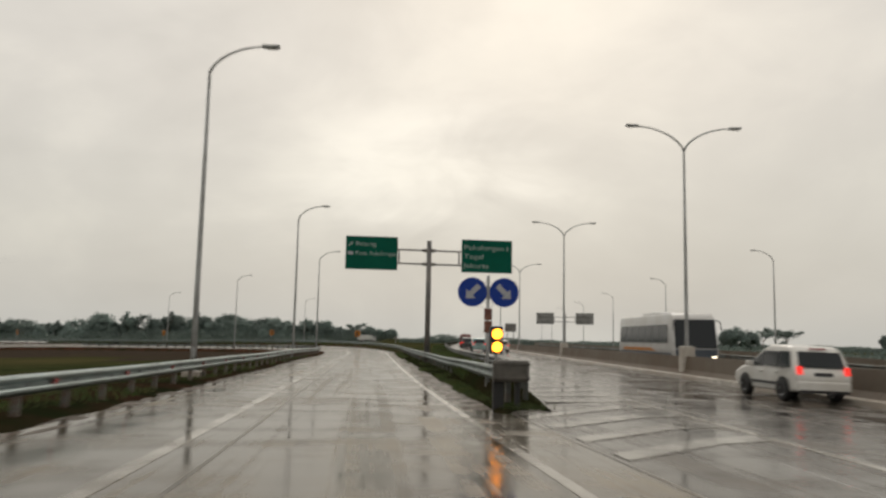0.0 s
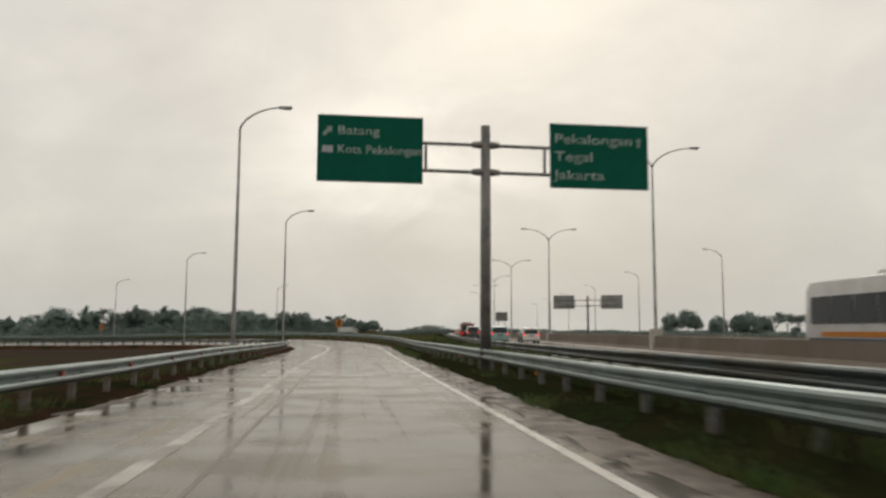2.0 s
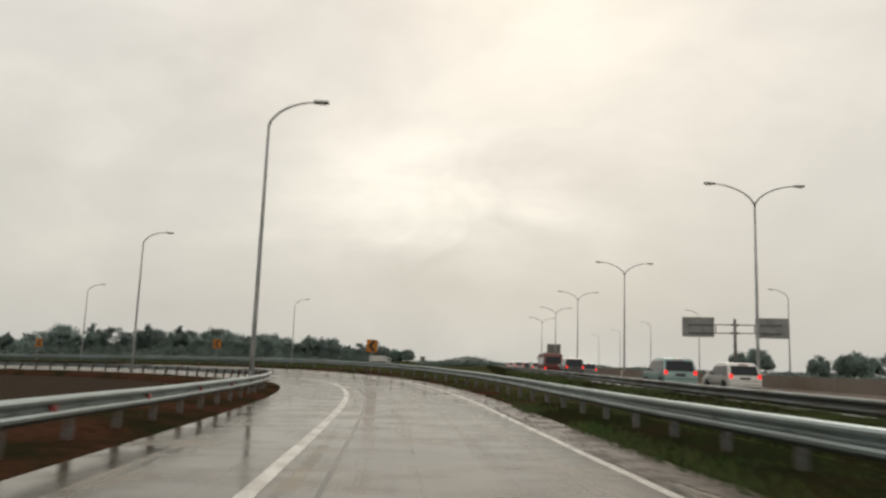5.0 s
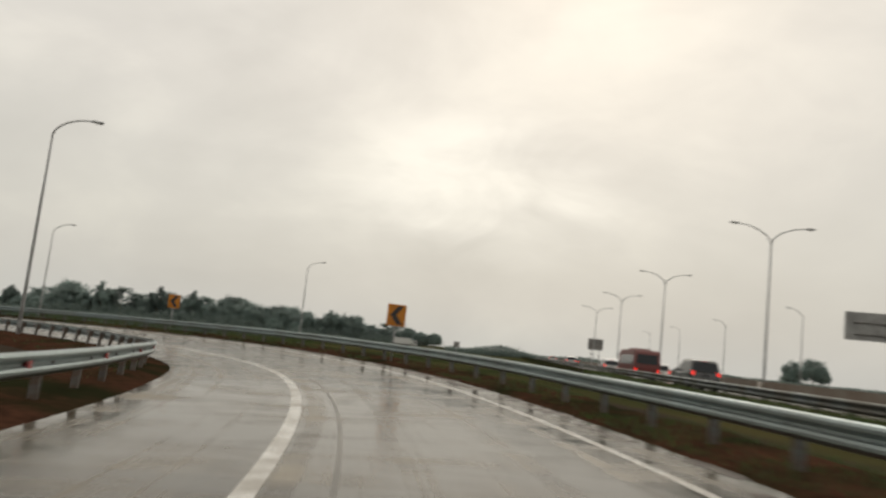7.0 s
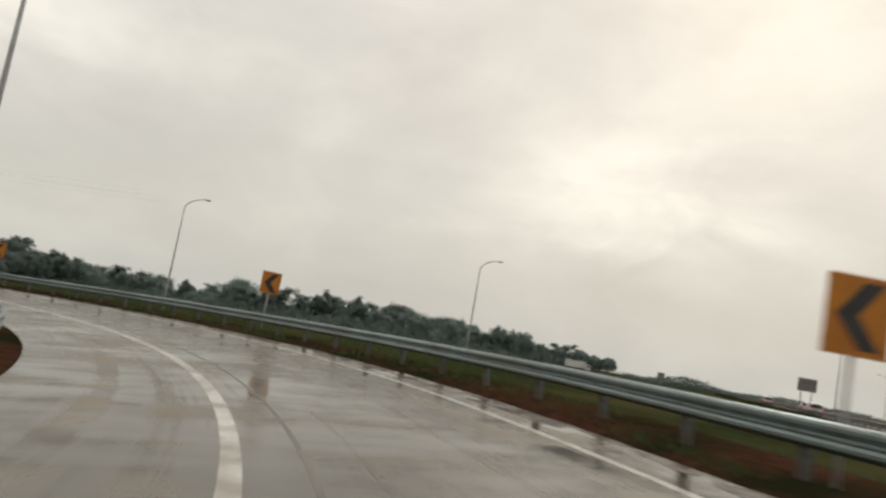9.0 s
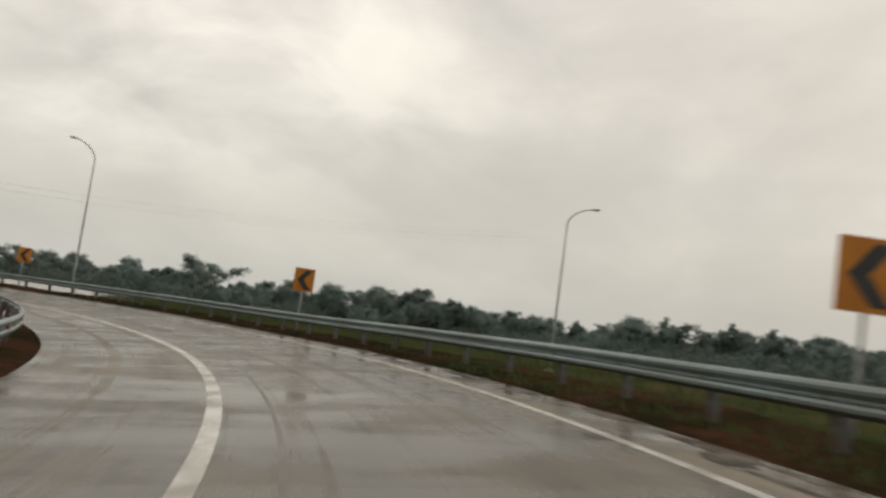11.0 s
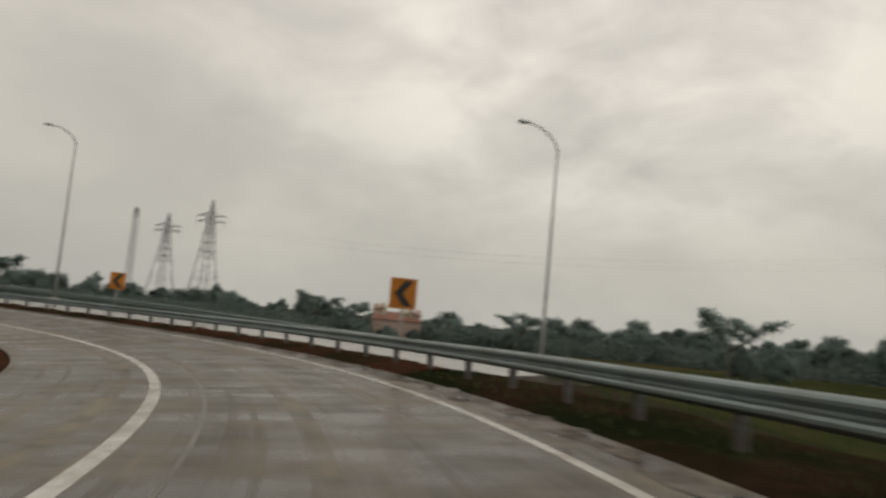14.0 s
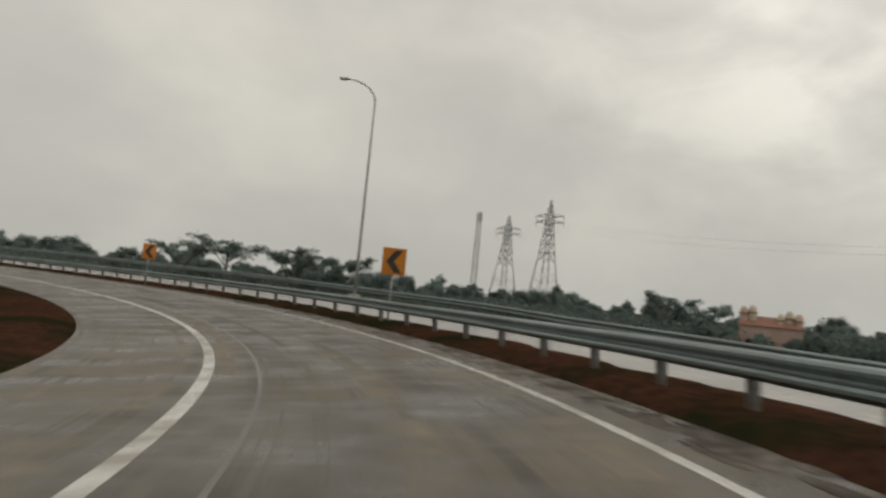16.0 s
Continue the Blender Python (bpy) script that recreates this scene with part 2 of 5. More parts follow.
M_BED = shader("joint_filler", (0.05, 0.045, 0.04), 0.7, grain=(0.03, 0.028, 0.025), blotch=(0.08, 0.06, 0.045))
M_LINE = shader("worn_white_road_paint", (0.66, 0.645, 0.60), 0.3, grain=(0.52, 0.505, 0.46), grain_scale=25, blotch=(0.33, 0.305, 0.26), blotch_scale=1.5, rough_var=0.15)
M_DULL_LINE = shader("dirty_worn_road_paint", (0.34, 0.32, 0.28), 0.2, grain=(0.26, 0.24, 0.205), grain_scale=14, blotch=(0.16, 0.145, 0.12), blotch_scale=0.8, rough_var=0.15)
M_STEEL = shader("galvanised_steel", (0.245, 0.295, 0.295), 0.42, 0.85, grain=(0.19, 0.235, 0.235), grain_scale=9, blotch=(0.22, 0.25, 0.24), blotch_scale=0.6, rough_var=0.08)
# a much darker steel than M_STEEL, for the motorway's rails and posts
M_DARK_STEEL = shader("dark_rail_steel", (0.085, 0.105, 0.105), 0.48, 0.6, grain=(0.06, 0.077, 0.077), grain_scale=8, blotch=(0.09, 0.085, 0.07), blotch_scale=0.7, rough_var=0.12)
M_POST = shader("dull_zinc_post", (0.15, 0.158, 0.155), 0.5, 0.4, grain=(0.115, 0.12, 0.116), blotch=(0.115, 0.085, 0.065), blotch_scale=2.5, island=0.15)
M_POLE = shader("grey_painted_pole", (0.44, 0.45, 0.45), 0.45, 0.3, grain=(0.35, 0.36, 0.36), grain_scale=6, blotch=(0.31, 0.31, 0.30), blotch_scale=0.8)
M_GANTRY = shader("dark_gantry_steel", (0.16, 0.155, 0.155), 0.45, 0.3, grain=(0.11, 0.105, 0.10), grain_scale=7, blotch=(0.24, 0.22, 0.20), blotch_scale=1.6)
M_SOIL = shader("wet_red_soil", (0.072, 0.034, 0.021), 0.9, spec=0.0, grain=(0.038, 0.020, 0.013), grain_scale=5, blotch=(0.020, 0.021, 0.010), blotch_scale=0.35, bump=0.8)
M_MIXED = shader("wet_soil_with_thin_turf", (0.040, 0.023, 0.015), 0.9, spec=0.0, grain=(0.024, 0.016, 0.010), grain_scale=5, blotch=(0.014, 0.018, 0.008), blotch_scale=0.5, bump=0.8)
M_TURF = shader("wet_rough_turf", (0.018, 0.026, 0.009), 0.9, spec=0.0, grain=(0.014, 0.014, 0.008), grain_scale=6, blotch=(0.024, 0.020, 0.010), blotch_scale=0.5, bump=0.8)
M_GROUND = shader("damp_field", (0.036, 0.046, 0.018), 0.95, spec=0.0, grain=(0.026, 0.030, 0.014), grain_scale=0.8, blotch=(0.070, 0.062, 0.028), blotch_scale=0.035, bump=0.5)
M_BLADE = shader("grass_blade", (0.035, 0.065, 0.016), 0.6, spec=0.2, grain=(0.06, 0.06, 0.02), grain_scale=2, blotch=(0.04, 0.055, 0.02), blotch_scale=0.3)
# leaf colour is lifted and blued: the haze over the far belt is painted in
M_LEAF = shader("haze_tinted_foliage", (0.104, 0.134, 0.125), 0.6, spec=0.2, grain=(0.096, 0.124, 0.115), grain_scale=0.7, blotch=(0.116, 0.145, 0.131), blotch_scale=0.22, island=0.25)


def with_bare_earth(m, light, dark):
    """Lets brown earth show through the field's grass where the mesh says that it is bare."""
    nt = m.node_tree
    base = nt.nodes["Principled BSDF"].inputs["Base Color"]
    grass = base.links[0].from_socket
    geo, at = nt.nodes.new("ShaderNodeNewGeometry"), nt.nodes.new("ShaderNodeAttribute")
    at.attribute_name = "bare"
    noises = []
    for scale, detail in ((0.10, 6.0), (0.9, 5.0)):
        n = nt.nodes.new("ShaderNodeTexNoise")
        n.inputs["Scale"].default_value, n.inputs["Detail"].default_value = scale, detail
        nt.links.new(geo.outputs["Position"], n.inputs["Vector"])
        noises.append(n.outputs["Fac"])
    earth = nt.nodes.new("ShaderNodeMixRGB")
    earth.inputs["Color1"].default_value, earth.inputs["Color2"].default_value = (*light, 1), (*dark, 1)
    nt.links.new(noises[1], earth.inputs["Fac"])
    add = nt.nodes.new("ShaderNodeMath")
    nt.links.new(at.outputs["Fac"], add.inputs[0])
    nt.links.new(noises[0], add.inputs[1])
    cut = nt.nodes.new("ShaderNodeMapRange")
    for key, val in (("From Min", 1.16), ("From Max", 1.44)):
        cut.inputs[key].default_value = val
    nt.links.new(add.outputs["Value"], cut.inputs["Value"])
    mx = nt.nodes.new("ShaderNodeMixRGB")
    nt.links.new(cut.outputs["Result"], mx.inputs["Fac"])
    nt.links.new(grass, mx.inputs["Color1"])
    nt.links.new(earth.outputs["Color"], mx.inputs["Color2"])
    nt.links.new(mx.outputs["Color"], base)


with_bare_earth(M_GROUND, (0.062, 0.049, 0.038), (0.036, 0.028, 0.021))
# M_LEAF at about 0.7: self-shade of dense scrub put into the hazy leaf colour
M_SCRUB = shader("shade_darkened_undergrowth", (0.072, 0.094, 0.086), 0.6, spec=0.2, grain=(0.064, 0.085, 0.077), grain_scale=0.7, blotch=(0.082, 0.104, 0.092), blotch_scale=0.22, island=0.25)
M_NOSE = shader("dirty_dark_steel", (0.085, 0.078, 0.069), 0.55, 0.1, grain=(0.06, 0.055, 0.048), grain_scale=8, blotch=(0.12, 0.11, 0.095), blotch_scale=2.2, rough_var=0.15)
M_SEAL = shader("pale_joint_sealant", (0.150, 0.132, 0.102), 0.35, spec=0.3, grain=(0.115, 0.10, 0.078), grain_scale=12, blotch=(0.062, 0.054, 0.042), blotch_scale=0.45)


def let_light_through(m, share):
    """Lets a leaf material pass light as well as reflect it, in its own colour."""
    nt = m.node_tree
    b, out = nt.nodes["Principled BSDF"], nt.nodes["Material Output"]
    t = nt.nodes.new("ShaderNodeBsdfTranslucent")
    mx = nt.nodes.new("ShaderNodeAddShader")
    thin = nt.nodes.new("ShaderNodeVectorMath")
    thin.operation = 'SCALE'
    thin.inputs["Scale"].default_value = share
    nt.links.new(b.inputs["Base Color"].links[0].from_socket, thin.inputs[0])
    nt.links.new(thin.outputs["Vector"], t.inputs["Color"])
    nt.links.new(b.outputs["BSDF"], mx.inputs[0])
    nt.links.new(t.outputs["BSDF"], mx.inputs[1])
    nt.links.new(mx.outputs["Shader"], out.inputs["Surface"])


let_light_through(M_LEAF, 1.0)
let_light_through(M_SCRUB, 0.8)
let_light_through(M_BLADE, 0.6)
M_BARK = shader("pale_bark", (0.14, 0.12, 0.10), 0.85, grain=(0.09, 0.075, 0.06), grain_scale=4)
M_GREEN = shader("green_sign_sheeting", (0.0, 0.105, 0.068), 0.5, spec=0.1, grain=(0.0, 0.092, 0.06), grain_scale=3, blotch=(0.0, 0.088, 0.058), blotch_scale=0.8)
M_LETTER = shader("worn_grey_lettering", (0.40, 0.47, 0.44), 0.5, spec=0.2, grain=(0.30, 0.37, 0.34), grain_scale=5, blotch=(0.22, 0.29, 0.26), blotch_scale=2)
M_BACK = shader("bare_aluminium_back", (0.34, 0.34, 0.33), 0.5, 0.5, grain=(0.29, 0.29, 0.28), blotch=(0.25, 0.25, 0.24))
M_BLUE = shader("blue_sign_sheeting", (0.008, 0.04, 0.29), 0.4, spec=0.2, blotch=(0.012, 0.045, 0.27), blotch_scale=3)
M_ARROW = shader("grey_reflective_arrow", (0.42, 0.43, 0.46), 0.4, blotch=(0.36, 0.37, 0.40), blotch_scale=4)
M_AMBER = shader("amber_sign_sheeting", (0.54, 0.20, 0.020), 0.4, spec=0.3, blotch=(0.44, 0.155, 0.018), blotch_scale=2.5)
M_BLACK = shader("black_sign_film", (0.018, 0.017, 0.016), 0.4, blotch=(0.03, 0.028, 0.026), blotch_scale=3)
M_RUST = shader("rusty_red_board", (0.15, 0.045, 0.03), 0.6, grain=(0.10, 0.035, 0.025), blotch=(0.21, 0.09, 0.05), blotch_scale=3)
M_KERB = shader("pale_kerb_concrete", (0.48, 0.45, 0.40), 0.4, grain=(0.40, 0.37, 0.33), grain_scale=6, blotch=(0.34, 0.29, 0.24), blotch_scale=0.4, rough_var=0.15)
M_WALL = shader("stained_barrier_concrete", (0.15, 0.125, 0.10), 0.7, spec=0.25, grain=(0.16, 0.135, 0.11), grain_scale=4, blotch=(0.13, 0.10, 0.075), blotch_scale=0.35, bump=0.3)
M_MUD = shader("wet_road_mud", (0.105, 0.075, 0.048), 0.5, spec=0.25, grain=(0.07, 0.05, 0.033), grain_scale=9, blotch=(0.045, 0.034, 0.023), blotch_scale=1.5, rough_var=0.2)
M_HATCH = shader("dirty_hatch_paint", (0.20, 0.185, 0.16), 0.2, grain=(0.14, 0.128, 0.11), grain_scale=9, blotch=(0.075, 0.067, 0.055), blotch_scale=0.8, rough_var=0.15)
M_REFLECT = shader("red_reflector", (0.30, 0.03, 0.03), 0.25)
M_AMBER_LAMP = glowing("lit_amber_lens", (1.0, 0.30, 0.015), 9.0)
M_TAIL = glowing("lit_tail_lens", (1.0, 0.03, 0.02), 0.85)
M_HEAD = glowing("lit_headlamp", (1.0, 0.86, 0.62), 2.5)
M_LAMPGLASS = shader("lamp_glass", (0.55, 0.55, 0.52), 0.2)
M_GLASS = shader("dark_vehicle_glass", (0.02, 0.024, 0.028), 0.1, spec=0.28)
M_TYRE = shader("tyre_rubber", (0.02, 0.02, 0.02), 0.7)
M_RIM = shader("alloy_rim", (0.42, 0.42, 0.43), 0.35, 0.8)
M_TRIM = shader("black_plastic_trim", (0.02, 0.02, 0.022), 0.5)
M_PLATE = shader("dark_number_plate", (0.03, 0.03, 0.035), 0.4)
M_PLASTER = shader("pink_plaster", (0.55, 0.40, 0.34), 0.8, grain=(0.49, 0.35, 0.30), grain_scale=1.5, blotch=(0.44, 0.32, 0.27), blotch_scale=0.2)
M_CREAM = shader("cream_plaster", (0.55, 0.49, 0.38), 0.8, blotch=(0.47, 0.41, 0.32), blotch_scale=0.3)
M_TILE = shader("clay_roof_tile", (0.30, 0.13, 0.085), 0.7, grain=(0.22, 0.10, 0.07), grain_scale=3, blotch=(0.2, 0.11, 0.08), blotch_scale=0.5)
M_LATTICE = shader("pylon_steel", (0.20, 0.21, 0.21), 0.5, 0.4, blotch=(0.15, 0.155, 0.155), blotch_scale=0.2)
M_SHED = shader("white_sheet_metal", (0.62, 0.62, 0.60), 0.5, blotch=(0.5, 0.5, 0.48), blotch_scale=0.3)


# ---- building helpers ----
def mesh_of(name, bm, material, smooth=False):
    me = bpy.data.meshes.new(name)
    bm.normal_update()
    bm.to_mesh(me)
    bm.free()
    me.materials.append(material)
    if smooth:
        me.shade_smooth()
    return me


def piece(name, me, parent, m=None, label=""):
    ob = new(name, me)
    if parent is not None:
        ob.parent = parent
    if m is not None:
        ob.matrix_basis = m
    if label:
        ob["label"] = label
    return ob


def part(name, bm, material, parent, label="", smooth=False):
    return piece(name, mesh_of(name, bm, material, smooth), parent, None, label)


def thing(name, label, category, group="", kind="", at=None):
    ob = tagged(new(name), label, category, group, kind)
    if at is not None:
        ob.matrix_basis = at
    return ob


def box(bm, x0, x1, y0, y1, z0, z1, bevel=0.0, m=None):
    v = bmesh.ops.create_cube(bm, size=1.0)["verts"]
    for q in v:
        q.co = Vector(((x0 + x1) / 2 + q.co.x * (x1 - x0), (y0 + y1) / 2 + q.co.y * (y1 - y0), (z0 + z1) / 2 + q.co.z * (z1 - z0)))
    if m is not None:
        for q in v:
            q.co = m @ q.co
    if bevel:
        e = {k for q in v for k in q.link_edges}
        bmesh.ops.bevel(bm, geom=list(e), offset=bevel, segments=2, affect='EDGES', profile=0.5)
    return bm


def tube(bm, points, radii, sides=8, caps=True):
    """A tube along points, with a radius at each."""
    points = [Vector(p) for p in points]
    rings = []
    for i, p in enumerate(points):
        d = (points[min(i + 1, len(points) - 1)] - points[max(i - 1, 0)]).normalized()
        a = d.cross(Vector((0, 1, 0)) if abs(d.y) < 0.9 else Vector((1, 0, 0))).normalized()
        b = d.cross(a)
        r = radii[i] if isinstance(radii, (list, tuple)) else radii
        rings.append([bm.verts.new(p + (a * math.cos(2 * math.pi * k / sides) + b * math.sin(2 * math.pi * k / sides)) * r) for k in range(sides)])
    for s, t in zip(rings, rings[1:]):
        for k in range(sides):
            bm.faces.new((s[k], s[(k + 1) % sides], t[(k + 1) % sides], t[k]))
    if caps:
        bm.faces.new(rings[0][::-1])
        bm.faces.new(rings[-1])
    return bm


def plate(bm, outline, depth, m=None):
    """A flat plate: an outline of (x, z) given depth in y, its front at y = 0 and its back at y = depth."""
    f = [bm.verts.new((x, 0, z)) for x, z in outline]
    b = [bm.verts.new((x, depth, z)) for x, z in outline]
    n = len(f)
    bm.faces.new(f)
    bm.faces.new(b[::-1])
    for i in range(n):
        bm.faces.new((f[(i + 1) % n], f[i], b[i], b[(i + 1) % n]))
    if m is not None:
        for q in f + b:
            q.co = m @ q.co
    return bm


def words(name, text, size, material, parent, m, wide=0.0):
    """Raised lettering; wide, where given, is the length that the word is set to."""
    cu = bpy.data.curves.new(name, 'FONT')
    cu.body, cu.size, cu.extrude = text, size, 0.004
    cu.offset = 0.003
    cu.align_y = 'CENTER'
    tmp = bpy.data.objects.new(name, cu)
    scene.collection.objects.link(tmp)
    bpy.context.view_layer.update()
    me = bpy.data.meshes.new_from_object(tmp.evaluated_get(bpy.context.evaluated_depsgraph_get()))
    bpy.data.objects.remove(tmp)
    me.materials.clear()
    me.materials.append(material)
    if wide:
        xs = [v.co.x for v in me.vertices]
        k = wide / (max(xs) - min(xs))
        for v in me.vertices:
            v.co.x *= k
    return piece(name, me, parent, m)


# ---- the lines of the roads ----
class Track:
    """A road line sampled along its length: on(s, o, h) is the place o metres to its right and h above its banked surface."""

    def __init__(self, s, x, y, z, th, e):
        self.s, self.x, self.y, self.z, self.th, self.e = s, x, y, z, th, e

    def on(self, s, o, h=0.0):
        x, y, z, th, e = (np.interp(s, self.s, q) for q in (self.x, self.y, self.z, self.th, self.e))
        return Vector((x + o * math.cos(th), y + o * math.sin(th), z + e * o + h))

    def heading(self, s):
        return float(np.interp(s, self.s, self.th))

    def bank(self, s):
        return float(np.interp(s, self.s, self.e))

    def place(self, s, o, h=0.0, turn=0.0):
        p = self.on(s, o, h)
        return pose(p.x, p.y, p.z, 0, -math.degrees(math.atan(self.bank(s))), math.degrees(self.heading(s)) + turn)


# curvature, bank and grade of the ramp every 10 m from 20 m before the nose of the gore
CURVATURE = [0.00104, 0.00011, -0.00077, -0.00071, 0.00023, -0.00029, -0.00069, -0.00041, 0.00278, 0.00853, 0.01554, 0.02021, 0.02066, 0.02003, 0.01920, 0.01914, 0.01998, 0.02029, 0.02012, 0.01932, 0.01680, 0.01417, 0.01161, 0.00910, 0.00662]
BANK = [0.00002, -0.00014, -0.00076, -0.00194, 0.00521, 0.00166, 0.00419, 0.00688, 0.01374, 0.02520, 0.03490, 0.06269, 0.08666, 0.08853, 0.08518, 0.07838, 0.06191, 0.05828, 0.06243, 0.07015, 0.07012, 0.07022, 0.06668, 0.06160, 0.05606]
GRADE = [-0.01302, -0.01436, -0.00769, -0.00588, -0.00360, -0.00213, -0.00692, -0.00559, 0.00080, 0.00301, 0.00541, -0.00472, -0.00263, -0.01110, -0.01458, -0.02384, -0.01276, -0.01566, -0.01808, -0.01282, -0.00604, -0.00049, -0.00045, -0.00041, -0.00039]

def ramp_line():
    knots = np.arange(25) * 10.0 - 20
    s = np.arange(-140.0, 330.5, 1.0)
    k = np.interp(s, knots, CURVATURE, left=0.0)
    e = np.interp(s, knots, BANK, left=0.0)
    g = np.interp(s, knots, GRADE)
    mid = lambda q: np.concatenate([[0], np.cumsum((q[1:] + q[:-1]) / 2)])
    th = mid(k)
    th -= np.interp(0, s, th)
    half = (th[1:] + th[:-1]) / 2
    x = np.concatenate([[0], np.cumsum(-np.sin(half))])
    y = np.concatenate([[0], np.cumsum(np.cos(half))])
    z = mid(g)
    for q in (x, y, z):
        q -= np.interp(0, s, q)
    return Track(s, x, y, z, th, e)


def motorway_line():
    y = np.arange(-140.0, 900.5, 2.0)
    c = np.clip(y, 0, 180)
    x = 14.5 + 0.057 * y + 0.00023 * c * c + np.maximum(y - 180, 0) * 0.0828
    th = -np.arctan(np.gradient(x, y))
    z = np.interp(y, [-140, -20, 0, 24, 50, 120, 200, 900], [0.4, -0.06, -0.10, -0.06, -0.02, -0.02, 0.04, 0.15])
    fall = np.interp(y, [15, 50], [-0.02, 0.0])
    return Track(y, x, y, z, th, fall)


RAMP = ramp_line()
MAIN = motorway_line()
LANE = 2.06          # half the width of the ramp's lane
EDGE_R = 3.05
RAIL_R, RAIL_TOP = 3.74, 0.766


def edge_l(s):
    """The inner edge of the ramp's pavement, which widens a little in the bend."""
    return float(np.interp(s, [45, 80], [-4.45, -4.85]))


def rail_r(s):
    """The outer guardrail, which swings in to the nose of the gore."""
    return float(np.interp(s, [-4.4, 6.0, 25.0], [3.05, 3.60, RAIL_R]))


def rail_main(s):
    return float(np.interp(s, [-4.4, 8.0], [-10.75, -9.6]))


def edge_main(s):
    """The near edge of the motorway's shoulder, which runs into the tip of the gore."""
    return float(np.interp(s, [-5.0, 12.0], [-10.35, -8.8]))


def rail_l(s):
    return edge_l(s) - 0.5



def strip(track, s0, s1, ds, section, closed=False, caps=False, lengthwise=False):
    """A mesh swept along a track: section is a list of (offset, height), or a function of s that gives one."""
    bm = bmesh.new()
    at = section if callable(section) else (lambda s: section)
    n = max(1, int(math.ceil((s1 - s0) / ds)))
    rows = []
    for i in range(n + 1):
        s = s0 + (s1 - s0) * i / n
        rows.append([bm.verts.new(track.on(s, o, h)) for o, h in at(s)])
    m = len(at(s0))
    for a, b in zip(rows, rows[1:]):
        for j in range(m if closed else m - 1):
            k = (j + 1) % m
            bm.faces.new((a[j], a[k], b[k], b[j]))
    if caps and closed:
        bm.faces.new(rows[0][::-1])
        bm.faces.new(rows[-1])
    if closed:
        bmesh.ops.recalc_face_normals(bm, faces=bm.faces)
    if lengthwise:
        # u runs across the road and v along it, in metres
        uv = bm.loops.layers.uv.new("along")
        where = {v: (at(s0 + (s1 - s0) * i / n)[j][0], s0 + (s1 - s0) * i / n) for i, row in enumerate(rows) for j, v in enumerate(row)}
        for f in bm.faces:
            for lp in f.loops:
                lp[uv].uv = where[lp.vert]
    return bm


# ---- ground: one sheet to the horizon, rising to carry the roads ----
def ground_height(x, y):
    """The height of the land at places x, y (arrays)."""
    base = np.interp(x, [-150, -100, -45, -12, 10], [-4.6, -4.0, -2.3, -1.0, -0.65])
    pts = np.stack([RAMP.x, RAMP.y], -1)
    d2 = (x[:, None] - pts[:, 0]) ** 2 + (y[:, None] - pts[:, 1]) ** 2
    j = d2.argmin(1)
    th = RAMP.th[j]
    o = (x - pts[j, 0]) * np.cos(th) + (y - pts[j, 1]) * np.sin(th)
    ends = np.sqrt(np.maximum(d2[np.arange(len(x)), j] - o * o, 0)) > 3
    ease = lambda q: np.clip(q, 0, 1) ** 2 * (3 - 2 * np.clip(q, 0, 1))
    wide = np.interp(RAMP.s[j], [150, 165, 185, 200], [5.2, 9.6, 9.6, 15.0])
    out = np.maximum(np.maximum(o - wide, -7.0 - o), 0)
    out = np.where(ends, 60, out)
    zr = RAMP.z[j] + RAMP.e[j] * np.clip(o, -7, 16) - 0.24
    z_ramp = zr + (base - zr) * ease(out / 10)
    om = x - np.interp(y, MAIN.y, MAIN.x)
    outm = np.maximum(np.maximum(om - 13.5, -12.0 - om), 0)
    zm = np.interp(y, MAIN.y, MAIN.z) - 0.24 + np.minimum(np.interp(y, MAIN.y, MAIN.e) * np.clip(om, -13, 14), 0)
    z_main = zm + (base - zm) * ease(outm / 9)
    z = np.maximum(z_ramp, z_main)
    z = np.where(outm == 0, zm, z)
    return np.where((out == 0) & (o < 4.5) & (RAMP.s[j] > -20), zr, z)


def axis(lo, hi, step, far):
    mid = np.arange(lo, hi + step / 2, step)
    grow, d, x = [], step, 0.0
    while x < far:
        d *= 1.35
        x += d
        grow.append(x)
    grow = np.array(grow)
    return np.concatenate([lo - grow[::-1], mid, hi + grow])


gx, gy = axis(-150, 60, 2.0, 4200), axis(-60, 240, 2.0, 4200)
GX, GY = np.meshgrid(gx, gy)
near = np.hypot(GX + 30, GY - 90)
GZ = np.concatenate([ground_height(a, b) for a, b in zip(np.array_split(GX.ravel(), 40), np.array_split(GY.ravel(), 40))]).reshape(GX.shape)
rng = np.random.default_rng(4)
GZ = GZ - np.abs(rng.normal(0, 0.03, GZ.shape)) * (near < 250)
nx = len(gx)
quads = [(r * nx + c, r * nx + c + 1, (r + 1) * nx + c + 1, (r + 1) * nx + c) for r in range(len(gy) - 1) for c in range(nx - 1)]
g_mesh = bpy.data.meshes.new("ground")
g_mesh.from_pydata(np.stack([GX.ravel(), GY.ravel(), GZ.ravel()], -1).tolist(), [], quads)
g_mesh.materials.append(M_GROUND)
